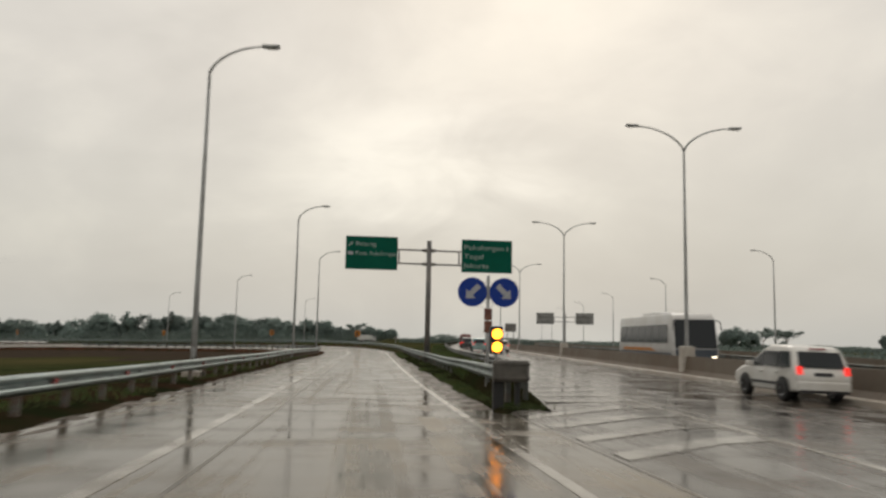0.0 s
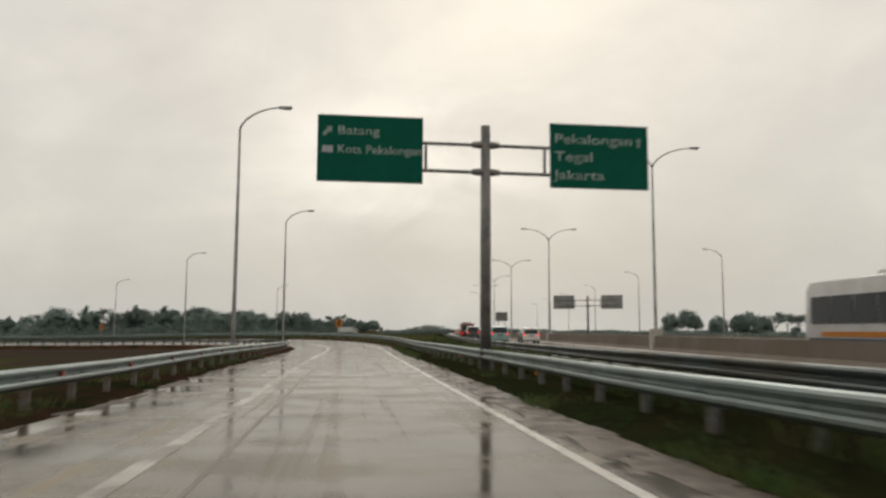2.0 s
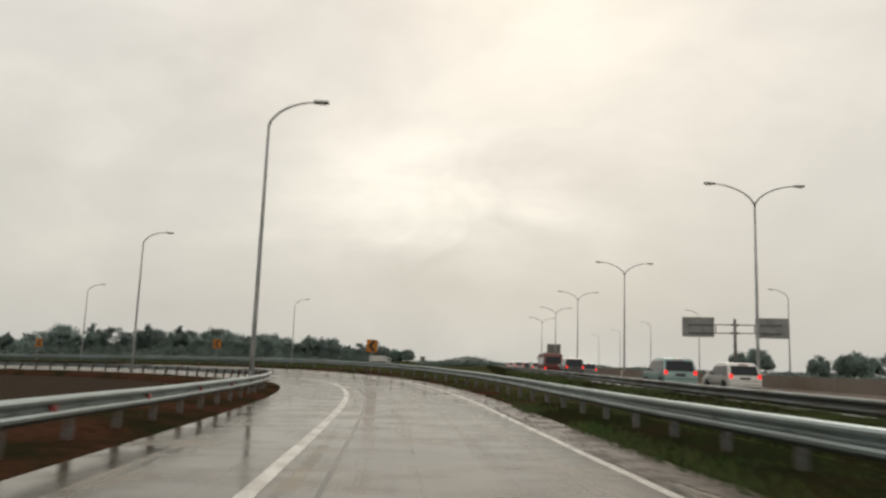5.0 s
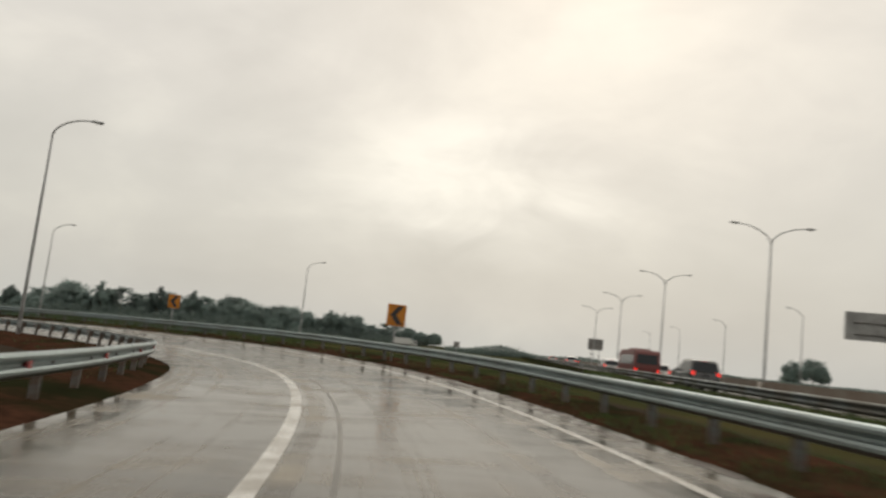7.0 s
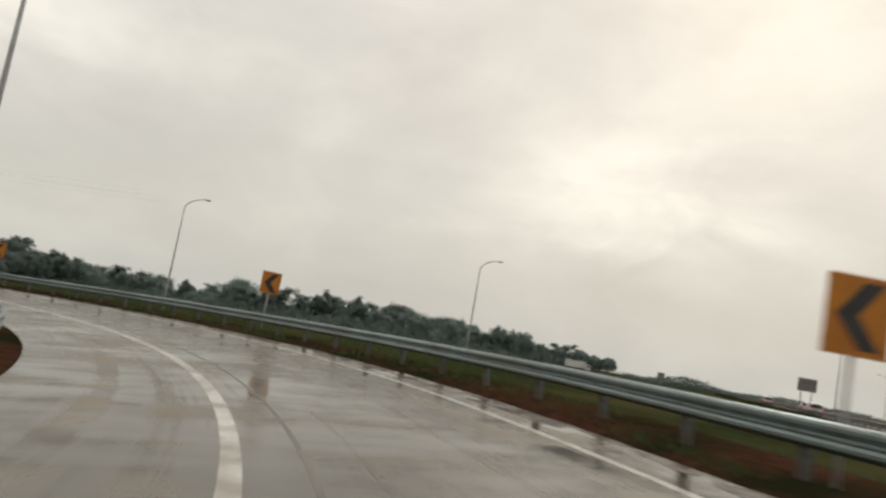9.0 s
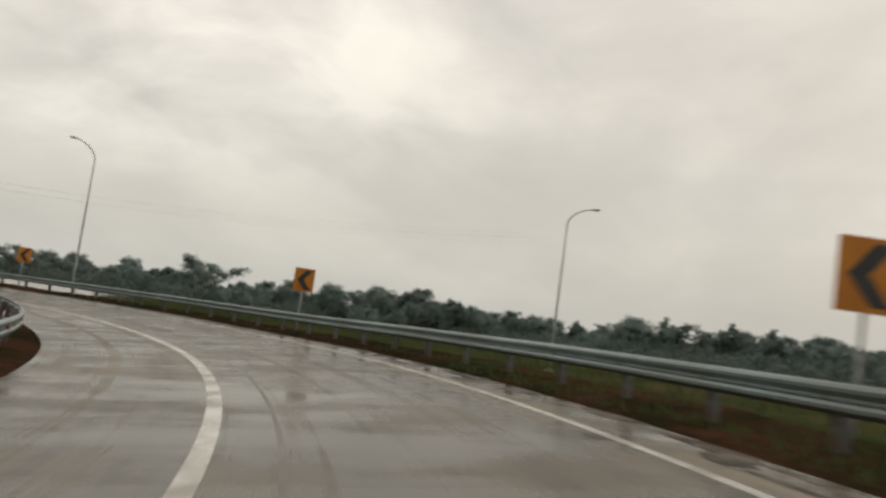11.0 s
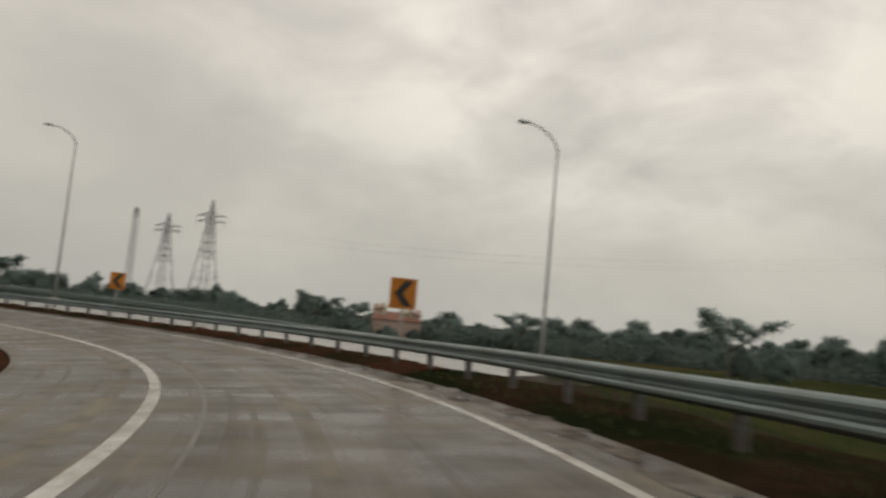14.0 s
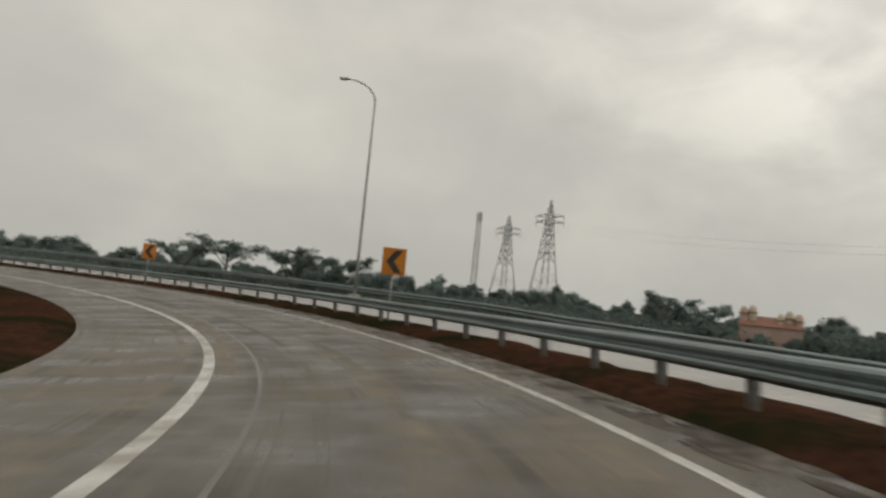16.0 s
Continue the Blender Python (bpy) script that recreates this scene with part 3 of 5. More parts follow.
# bare earth on the slopes inside and outside the bend, with a ragged border
pts = np.stack([RAMP.x, RAMP.y], -1)[::3]
bare = np.zeros(GX.size)
for i, (x, y) in enumerate(zip(GX.ravel(), GY.ravel())):
    if not (-190 < x < 30 and 0 < y < 180):
        continue
    d2 = (x - pts[:, 0]) ** 2 + (y - pts[:, 1]) ** 2
    j = int(d2.argmin()) * 3
    o = (x - RAMP.x[j]) * math.cos(RAMP.th[j]) + (y - RAMP.y[j]) * math.sin(RAMP.th[j])
    inside = np.interp(o, [-36, -26], [0, 1]) if o < 0 else np.interp(o, [7, 11], [1, 0])
    bare[i] = inside * np.interp(RAMP.s[j], [48, 68], [0, 1]) * np.interp(x, [-190, -165], [0, 1])
g_mesh.attributes.new("bare", 'FLOAT', 'POINT').data.foreach_set("value", bare)
g_mesh.shade_smooth()
tagged(new("ground", g_mesh), "damp rough field with brown earth and low grass", "ground", kind="structure")

# ---- ramp ----
ramp_road = tagged(part("ramp_road", strip(RAMP, -140, 325, 2.0, lambda s: [(edge_l(s) - 0.02, -0.05), (EDGE_R + 0.02, -0.05), (EDGE_R + 0.02, -0.22), (edge_l(s) - 0.02, -0.22)], True, True), M_BED, None),
                   "wet single-lane concrete exit ramp with shoulders, bending left", "road", kind="structure")
main_road = tagged(part("main_road", strip(MAIN, -140, 800, 4.0, [(-8.8, -0.05), (12.4, -0.05), (12.4, -0.2), (-8.8, -0.2)], True, True), M_BED, None),
                   "wet concrete dual carriageway motorway beside the ramp", "road", kind="structure")


def painted(track, name, s0, s1, o, w, parent, label, ds=1.0, lift=0.005, paint=M_LINE):
    mid = o if callable(o) else (lambda s: o)
    return part(name, strip(track, s0, s1, ds, lambda s: [(mid(s) - w / 2, 0.0), (mid(s) - w / 2, lift), (mid(s) + w / 2, lift), (mid(s) + w / 2, 0.0)], True, True), paint, parent, label)


painted(RAMP, "edge_line", -140, 42, -LANE, 0.19, ramp_road, "dirty worn white line", paint=M_DULL_LINE)
painted(RAMP, "edge_line", 42, 320, lambda s: -LANE - float(np.interp(s, [132, 160], [0.0, 0.11])), 0.18, ramp_road, "white solid line")
painted(RAMP, "edge_line", -60, -6, LANE, 0.14, ramp_road, "dirty worn white line", paint=M_DULL_LINE)
painted(RAMP, "edge_line", -6, 320, LANE, 0.13, ramp_road, "worn white solid line")
painted(MAIN, "edge_line", -140, 420, -7.7, 0.15, main_road, "worn white solid line", 4.0, paint=M_DULL_LINE)
painted(MAIN, "edge_line", -140, 420, -1.35, 0.15, main_road, "worn white solid line", 4.0, paint=M_DULL_LINE)
for i in range(24):
    painted(MAIN, "lane_dash", -30 + i * 13, -25 + i * 13, -4.5, 0.13, main_road, "", 2.5, paint=M_DULL_LINE)

# hatching on the gore ahead of the nose: slanting bars out to the edge line
for i in range(8):
    y1 = 3.0 - 1.8 * i
    hb = bmesh.new()
    rows = []
    for dy in (0.0, 0.62):
        right, knee = MAIN.on(y1 + dy, -7.86), MAIN.on(y1 + dy - 0.55, -8.8)
        run = 0.6 * (knee.x - RAMP.on(y1, EDGE_R).x)
        y0 = y1 + dy - 0.55 - run
        left = RAMP.on(y0, EDGE_R + 0.12) if y0 < -5 else MAIN.on(y0 + 0.9, edge_main(y0 + 0.9) + 0.15)
        rows.append([hb.verts.new(q + Vector((0, 0, 0.008))) for q in (left, knee, right)])
        rows.append([hb.verts.new(q + Vector((0, 0, -0.004))) for q in (left, knee, right)])
    for a, b in ((0, 2), (2, 3), (1, 0)):
        for k in range(2):
            hb.faces.new((rows[a][k], rows[a][k + 1], rows[b][k + 1], rows[b][k]))
    part("hatch_bar", hb, M_HATCH, main_road)
painted(RAMP, "joint_seal", -75, 44, -1.42, 0.05, ramp_road, "pale sealed joint", lift=0.003, paint=M_SEAL)
painted(RAMP, "joint_seal", -75, -5.6, EDGE_R, 0.05, ramp_road, "pale sealed joint", lift=0.004, paint=M_SEAL)
painted(RAMP, "joint_seal", 44, 300, -1.42, 0.055, ramp_road, "pale sealed joint", lift=0.003, paint=M_SEAL)


# ---- verges ----
def verge(track, name, s0, s1, o0, o1, material, label, seed, rise=0.07, taper=0.0):
    """A strip of uneven earth from the pavement's edge outwards."""
    r = random.Random(seed)
    bm = bmesh.new()
    n, m = int((s1 - s0) / 0.5), 7
    rows = []
    for i in range(n + 1):
        s = s0 + (s1 - s0) * i / n
        row = []
        for j in range(m):
            u = j / (m - 1)
            start = o0(s) if callable(o0) else o0
            end = o1(s) if callable(o1) else o1
            o = start + (end - start) * u
            ragged = (noise.noise((s * 0.7, j * 3.1, seed)) * 0.16 + r.uniform(-0.04, 0.04)) if 0 < j < m - 1 else noise.noise((s * 0.5, seed, 1.0)) * 0.14
            grow = min(1.0, 0.04 + (s - s0) / taper) if taper else 1.0
            o = start + (o - start) * grow
            ragged *= grow
            h = -0.06 if j == 0 else (-0.35 if j == m - 1 else rise * min(1.0, u * 3) + noise.noise((s * 0.9, u * 4, seed + 5.0)) * 0.05)
            h = h * grow - 0.03 * (1 - grow)
            row.append(bm.verts.new(track.on(s, o + ragged, h)))
        rows.append(row)
    for a, b in zip(rows, rows[1:]):
        for j in range(m - 1):
            q = (a[j], a[j + 1], b[j + 1], b[j]) if end > 0 else (a[j + 1], a[j], b[j], b[j + 1])
            bm.faces.new(q)
    return tagged(part(name, bm, material, None, "", True), label, "verge", kind="structure")


def gore_edge(s):
    """How far the turf of the gore reaches out from the ramp near its tip."""
    return float(np.interp(s, [-5.3, -1.0, 2.0, 8.0], [4.15, 4.25, 4.7, 5.4]))


verge(RAMP, "verge", -5.3, 62, lambda s: EDGE_R - float(np.interp(s, [-4, 8], [0.34, 0.16])), gore_edge, M_TURF, "dark wet turf verge under the guardrail", 3, rise=0.15, taper=2.2)
verge(RAMP, "verge", 62, 128, EDGE_R - 0.1, 5.4, M_SOIL, "wet red soil verge under the guardrail", 7)
verge(RAMP, "verge", 128, 158, EDGE_R - 0.1, 5.4, M_MIXED, "dark wet soil verge with thin turf under the guardrail", 8)
verge(RAMP, "verge", 158, 320, EDGE_R - 0.1, 4.95, M_SOIL, "narrow wet red soil strip under the guardrail", 9, rise=0.10)
verge(RAMP, "verge", -140, 44, lambda s: edge_l(s) + 0.1, -7.2, M_MIXED, "dark wet earth and grass verge", 11)
verge(RAMP, "verge", 44, 320, lambda s: edge_l(s) + 0.1, -8.4, M_SOIL, "wet red-brown earth verge inside the bend", 12, rise=0.10)
verge(MAIN, "verge", -5.4, 320, lambda s: edge_main(s) + 0.08, -11.5, M_TURF, "dark wet turf verge beside the motorway", 13, rise=0.30, taper=6.0)

# the other ramp that joins outside the bend
tagged(part("outer_road", strip(RAMP, 158, 325, 1.5, lambda s: [(4.8, -0.3), (4.8, -0.04), (9.0, -0.04), (9.0, -0.3)], True, True, True), M_OUTER, None),
       "pale wet concrete road outside the bend", "road", kind="structure")


def tufts(track, s0, s1, o0, o1, count, seed, tall):
    r = random.Random(seed)
    vs, fs = [], []
    for _ in range(count):
        s, o = r.uniform(s0, s1), r.uniform(o0, o1)
        if track is RAMP and o > gore_edge(s) and s < 8:
            continue
        if noise.noise((s * 0.22, o * 0.8, seed)) < -0.05:
            continue
        p = track.on(s, o, 0.03)
        a, t = r.uniform(0, 6.28), r.uniform(0.4, 1) * tall
        w = Vector((math.cos(a), math.sin(a), 0)) * 0.012
        lean = Vector((r.uniform(-1, 1), r.uniform(-1, 1), 0)) * t * 0.5
        k = len(vs)
        vs += [p - w, p + w, p + lean * 0.4 + Vector((0, 0, t * 0.6)) + w * 0.7, p + lean + Vector((0, 0, t))]
        fs += [(k, k + 1, k + 2), (k, k + 2, k + 3)]
    me = bpy.data.meshes.new("grass")
    me.from_pydata([tuple(v) for v in vs], [], fs)
    me.materials.append(M_BLADE)
    tagged(new("grass", me), "wet green grass along the verge", "grass", kind="stuff")


tufts(RAMP, -4, 62, 2.75, 5.3, 24000, 1, 0.19)
tufts(RAMP, 60, 128, 3.1, 5.3, 12000, 2, 0.14)
tufts(RAMP, -30, 46, -7.0, -4.75, 9000, 3, 0.19)
tufts(RAMP, 46, 110, -8.0, -5.6, 5000, 9, 0.13)
tufts(MAIN, 4, 120, -11.4, -9.75, 44000, 4, 0.42)
tufts(RAMP, -4.6, 12, 2.95, 4.4, 9000, 6, 0.14)
tufts(RAMP, 100, 158, 5.0, 9.5, 9000, 7, 0.35)
tufts(RAMP, 60, 158, 3.4, 5.3, 7000, 8, 0.12)


def mud(track, zones, seed, label):
    """Ragged flat patches of mud washed onto the pavement's edge."""
    r = random.Random(seed)
    vs, fs = [], []
    for s0, s1, o0, o1, count in zones:
        for _ in range(count):
            s, u = r.uniform(s0, s1), r.random() ** 0.6
            o, n = o0 + (o1 - o0) * u, r.randint(8, 12)
            long, wide = r.uniform(0.2, 1.1), r.uniform(0.05, 0.22)
            k, ph = len(vs), r.uniform(0, 9)
            for i in range(n):
                a = 2 * math.pi * i / n
                q = 0.75 + 0.5 * noise.noise((math.cos(a) + ph, math.sin(a), seed))
                vs.append(tuple(track.on(s + math.sin(a) * long * q, o + math.cos(a) * wide * q, 0.0035 + 0.00001 * (len(fs) % 90))))
            fs.append(tuple(range(k, k + n)))
    me = bpy.data.meshes.new("mud")
    me.from_pydata(vs, [], fs)
    me.materials.append(M_MUD)
    tagged(new("mud", me), label, "mud", kind="stuff")


mud(RAMP, ((-4, 62, 2.2, 2.98, 520), (62, 300, 2.5, 3.02, 420), (150, 300, 2.35, 3.02, 420), (-40, 45, -4.1, -4.5, 160)), 21, "wet brown mud washed onto the road edge")

# ---- guardrails ----
def wave(face, off, top):
    """The section of a W-beam whose waves bulge towards face (-1 left, 1 right)."""
    shape = [(0.012, 0.0), (0.058, 0.018), (0.080, 0.048), (0.076, 0.085), (0.050, 0.112), (0.012, 0.142), (0.012, 0.172), (0.058, 0.194), (0.080, 0.224), (0.076, 0.262), (0.050, 0.290), (0.015, 0.318)]
    front = [(off + face * d, top - h) for d, h in shape]
    return front + [(o - face * 0.008, h) for o, h in front[::-1]]


post_bm = bmesh.new()
box(post_bm, -0.05, 0.05, -0.07, 0.07, -0.75, -0.03)
box(post_bm, -0.13, -0.052, -0.06, 0.06, -0.30, -0.04)
POST_MESH = mesh_of("post", post_bm, M_POST)
DARK_POST = POST_MESH.copy()
DARK_POST.materials[0] = M_DARK_STEEL
refl_bm = bmesh.new()
box(refl_bm, -0.02, 0.02, -0.07, 0.07, -0.06, 0.06, 0.008)
REFLECTOR = mesh_of("reflector", refl_bm, M_REFLECT)
refl_bm = bmesh.new()
box(refl_bm, -0.02, 0.02, -0.05, 0.05, -0.045, 0.045, 0.008)
REFLECTOR_A = mesh_of("reflector", refl_bm, M_AMBER)
bolt_bm = bmesh.new()
tube(bolt_bm, [(-0.004, 0, 0), (0.014, 0, 0), (0.022, 0, 0)], [0.024, 0.024, 0.014], 8)
BOLT = mesh_of("bolt", bolt_bm, M_POST)


def guardrail(track, s0, s1, off, face, label, top=RAIL_TOP, base=0.0, marks=0, mark_mesh=None, post_every=2.0, steel=M_STEEL):
    side_of = off if callable(off) else (lambda s: off)
    foot = base if callable(base) else (lambda s: base)
    rail = thing("guardrail", label, "guardrail", "road guardrails")
    n = int((s1 - s0) / 4.0)
    for i in range(n):
        a = s0 + i * 4.0
        lap = 0.003 * (i % 2)
        part("beam", strip(track, a, a + 4.0, 1.0, (lambda s, lap=lap: wave(face, side_of(s) + lap, foot(s) + top + lap)), True, True), steel, rail)
    s = s0 + 0.6
    while s < s1:
        piece("post", DARK_POST if steel is M_DARK_STEEL else POST_MESH, rail, track.place(s, side_of(s) - face * 0.14, foot(s) + top, 0 if face < 0 else 180))
        if s < 160:
            piece("bolt", BOLT, rail, track.place(s, side_of(s) + face * 0.014, foot(s) + top - 0.157, 0 if face > 0 else 180))
        s += post_every
    if marks:
        low = mark_mesh is REFLECTOR_A
        s = s0 + (0.6 if low else 1.6)
        while s < (44 if low else s1):
            piece("reflector", mark_mesh, rail, track.place(s, side_of(s) + face * (-0.03 if low else 0.045), foot(s) + top - (0.37 if low else 0.155)))
            s += marks
    return rail


guardrail(RAMP, -4.4, 299.6, rail_r, -1, "galvanised W-beam guardrail on the outer edge of the ramp", marks=12, mark_mesh=REFLECTOR_A,
          base=lambda s: float(np.interp(s, [-4.4, 6, 16], [0.12, 0.05, 0.0])))
guardrail(RAMP, -60, 148, rail_l, 1, "galvanised W-beam guardrail with red reflectors on the inner edge", top=0.70, marks=4, mark_mesh=REFLECTOR)
guardrail(MAIN, -4.4, 239.6, rail_main, -1, "dark W-beam guardrail on the motorway edge", steel=M_DARK_STEEL,
          base=lambda s: float(np.interp(s, [-4.4, 4, 24, 60, 110], [0.05, -0.07, -0.12, -0.12, 0.0])))
guardrail(RAMP, 158, 322, lambda s: float(np.interp(s, [158, 192], [9.4, 13.4])), -1, "galvanised W-beam guardrail of the outer road",
          base=lambda s: float(np.interp(s, [158, 186, 200, 215, 240], [-0.80, -0.64, -0.38, -0.02, 0.22])))

guardrail(MAIN, -20, 180, 13.0, -1, "dark W-beam guardrail beyond the far carriageway", steel=M_DARK_STEEL)

# impact head on the end of the two rails at the nose
nose = thing("guardrail_end", "dirty grey steel impact head on the end of the guardrails", "guardrail end")
na, nb = RAMP.on(-4.4, rail_r(-4.4)), MAIN.on(-4.4, rail_main(-4.4))
hx = (na.x + nb.x) / 2 - 0.14
bm = bmesh.new()
box(bm, hx - 0.37, hx + 0.37, -4.62, -4.50, 0.62, 1.06, 0.05)
part("end_plate", bm, M_NOSE, nose, "dirty grey steel plate")
bm = bmesh.new()
box(bm, hx - 0.31, hx + 0.33, -4.498, -4.10, 0.62, 1.00, 0.02)
part("head_box", bm, M_NOSE, nose)
for z in (0.70, 0.98):
    bm = bmesh.new()
    box(bm, hx - 0.38, hx + 0.38, -4.635, -4.615, z - 0.025, z + 0.025, 0.008)
    part("rim_bar", bm, M_NOSE, nose)
for x, half in ((hx - 0.20, 0.11), (hx + 0.20, 0.05)):
    bm = bmesh.new()
    box(bm, x - half, x + half, -4.28, -4.14, -0.3, 0.63, 0.012)
    part("post", bm, M_TRIM, nose, "dark steel post")
# ---- median of the motorway ----
barrier = thing("median_barrier", "brown-stained concrete barrier along the motorway median", "barrier", kind="structure")
for i in range(60):
    s = -60 + i * 6.0
    part("barrier_block", strip(MAIN, s, s + 5.97, 3.0, [(-0.42, -0.05), (-0.40, 0.12), (-0.18, 0.34), (-0.12, 0.96), (0.12, 0.96), (0.18, 0.34), (0.40, 0.12), (0.42, -0.05)], True, True), M_WALL, barrier)
kerb = thing("kerb", "pale wet concrete kerb at the foot of the median", "kerb", kind="structure")
for i in range(80):
    s = -60 + i * 5.0
    part("kerb_stone", strip(MAIN, s, s + 4.985, 2.5, [(-1.05, -0.05), (-1.03, 0.14), (-0.46, 0.15), (-0.44, -0.05)], True, True), M_KERB, kerb)
far_wall = thing("roadside_wall", "low brown-stained concrete wall beyond the far carriageway", "wall", kind="structure")
for i in range(60):
    s = -60 + i * 6.0
    part("wall_panel", strip(MAIN, s, s + 5.96, 3.0, [(21.9, -0.9), (21.9, 0.85), (22.1, 0.85), (22.1, -0.9)], True, True), M_WALL, far_wall)


# ---- lamp posts ----
def arm_points(side, z0, reach, rise, n=9):
    return [(side * reach * (i / n) ** 1.45, 0, z0 + rise * (1 - (1 - i / n) ** 1.8)) for i in range(n + 1)]


def lamp_parts(post, sides, z0, reach, rise, base_mat=M_KERB, base_top=0.22):
    bm = bmesh.new()
    tube(bm, [(0, 0, -0.3), (0, 0, 3), (0, 0, 7), (0, 0, z0)], [0.105, 0.092, 0.075, 0.056], 10)
    part("pole", bm, M_POLE, post, "", True)
    bm = bmesh.new()
    box(bm, -0.3, 0.3, -0.3, 0.3, -0.7, base_top, 0.03)
    part("plinth", bm, base_mat, post, "pale concrete plinth")
    bm = bmesh.new()
    box(bm, -0.17, 0.17, -0.17, 0.17, base_top, base_top + 0.025, 0.006)
    part("flange", bm, M_POLE, post)
    bm = bmesh.new()
    box(bm, -0.05, 0.05, -0.108, -0.085, base_top + 0.45, base_top + 0.80, 0.008)
    part("hatch", bm, M_POLE, post, "small access hatch")
    for sd in sides:
        bm = bmesh.new()
        pts = arm_points(sd, z0, reach, rise)
        tube(bm, pts, [0.052 - 0.002 * i for i in range(len(pts))], 8)
        arm = part("arm", bm, M_POLE, post, "", True)
        bm = bmesh.new()
        tip = Vector(pts[-1])
        box(bm, -0.16, 0.46, -0.13, 0.13, -0.045, 0.05, 0.03)
        for v in bm.verts:
            v.co = Vector((sd * v.co.x, v.co.y, v.co.z + abs(v.co.x) * 0.06)) + tip
        bmesh.ops.recalc_face_normals(bm, faces=bm.faces)
        part("lamp_head", bm, M_POLE, arm, "grey lamp head, unlit")
        bm = bmesh.new()
        box(bm, 0.02, 0.38, -0.09, 0.09, -0.062, -0.044, 0.0)
        for v in bm.verts:
            v.co = Vector((sd * v.co.x, v.co.y, v.co.z)) + tip
        bmesh.ops.recalc_face_normals(bm, faces=bm.faces)
        part("lens", bm, M_LAMPGLASS, arm)


single = thing("street_lamp", "tall grey single-arm street lamp, unlit", "street lamp", "single-arm street lamps")
lamp_parts(single, (1,), 10.45, 1.9, 1.05)
double = thing("street_lamp", "tall grey twin-arm street lamp in the median, unlit", "street lamp", "twin-arm street lamps")
lamp_parts(double, (-1, 1), 10.9, 2.4, 1.2, base_top=1.45)

SINGLES = [(-5.43, 6.6, 0.0, 0), (-5.12, 39.9, 0.0, 0), (-5.2, 70.2, -0.2, 0), (-19.9, 104.3, -0.6, 30), (-14.2, 170.8, -0.9, 0), (-43.2, 157.6, -0.9, 20),
           (-77.9, 137.6, -0.6, 268), (-103.3, 109.2, -0.2, 268), (-5.6, -26.5, 0.3, 0)]
first = True
for x, y, z, turn in SINGLES:
    if first:
        single.matrix_basis = pose(x, y, z, 0, 0, turn)
        first = False
    else:
        foot = min(z, float(ground_height(np.array([x]), np.array([y]))[0]))
        copy_thing(single, pose(x, y, foot, 0, 0, turn)).scale.z = (1.09 if x < -100 else (1.04 if x < -70 else 1.0)) + (z - foot) / 11.5
for i in range(9):
    s = -18 + i * 37.5
    p = MAIN.on(s, 23.4, -0.3)
    copy_thing(single, pose(p.x, p.y, p.z, 0, 0, 176))
first = True
for y in (15.5, 46.8, 80.9, 114.5, 146.5, 177, 209, -17):
    p = MAIN.on(y, 0.0, 0.0)
    m = pose(p.x, p.y, float(np.interp(y, [50, 80, 110], [-0.1, -0.45, -0.6])), 0, 0, math.degrees(MAIN.heading(y)))
    if first:
        double.matrix_basis = m
        first = False
    else:
        copy_thing(double, m)


# ---- direction signs on T-shaped gantries ----
def gantry(label):
    g = thing("sign_gantry", label, "road sign", "sign gantries")
    bm = bmesh.new()
    tube(bm, [(0, 0, -0.5), (0, 0, 4), (0, 0, 7.4)], [0.165, 0.16, 0.145], 14)
    part("post", bm, M_GANTRY, g, "", True)
    for z in (6.81, 5.97):
        bm = bmesh.new()
        tube(bm, [(-4.4, 0.02, z + 0.02), (4.5, 0.02, z - 0.03)], 0.055, 8)
        part("beam", bm, M_GANTRY, g, "", True)
        bm = bmesh.new()
        tube(bm, [(-0.42, 0, z), (-0.2, 0, z), (0.2, 0, z), (0.42, 0, z)], [0.09, 0.115, 0.115, 0.09], 10)
        part("flange", bm, M_GANTRY, g, "", True)
    for x in (-1.83, 1.85):
        bm = bmesh.new()
        tube(bm, [(x, 0.02, 5.95), (x, 0.02, 6.83)], 0.045, 8)
        part("tie", bm, M_GANTRY, g, "", True)
    bm = bmesh.new()
    box(bm, -0.35, 0.35, -0.35, 0.35, -0.6, -0.05, 0.03)
    part("footing", bm, M_KERB, g)
    panels = []
    for x0 in (-5.07, 1.98):
        bm = bmesh.new()
        box(bm, x0, x0 + 3.14, -0.13, -0.08, 5.53, 7.55, 0.012)
        pl = part("panel", bm, M_BACK, g, "bare metal panel with a green face")
        bm = bmesh.new()
        box(bm, x0 + 0.02, x0 + 3.12, -0.137, -0.131, 5.55, 7.53)
        part("face", bm, M_GREEN, pl, "green face")
        for z0, z1, xa, xb in ((5.60, 5.63, 0.07, 3.07), (7.45, 7.48, 0.07, 3.07), (5.60, 7.48, 0.07, 0.10), (5.60, 7.48, 3.04, 3.07)):
            bm = bmesh.new()
            box(bm, x0 + xa, x0 + xb, -0.141, -0.1375, z0, z1)
            part("border", bm, M_GREEN, pl)
        for x in (0.5, 1.55, 2.6):
            bm = bmesh.new()
            box(bm, x0 + x - 0.03, x0 + x + 0.03, -0.08, -0.03, 5.6, 7.48)
            part("stiffener", bm, M_BACK, pl)
        panels.append((pl, x0))
    return g, panels


def upright(x, z, y=-0.143):
    return pose(x, y, z, 90, 0, 0)


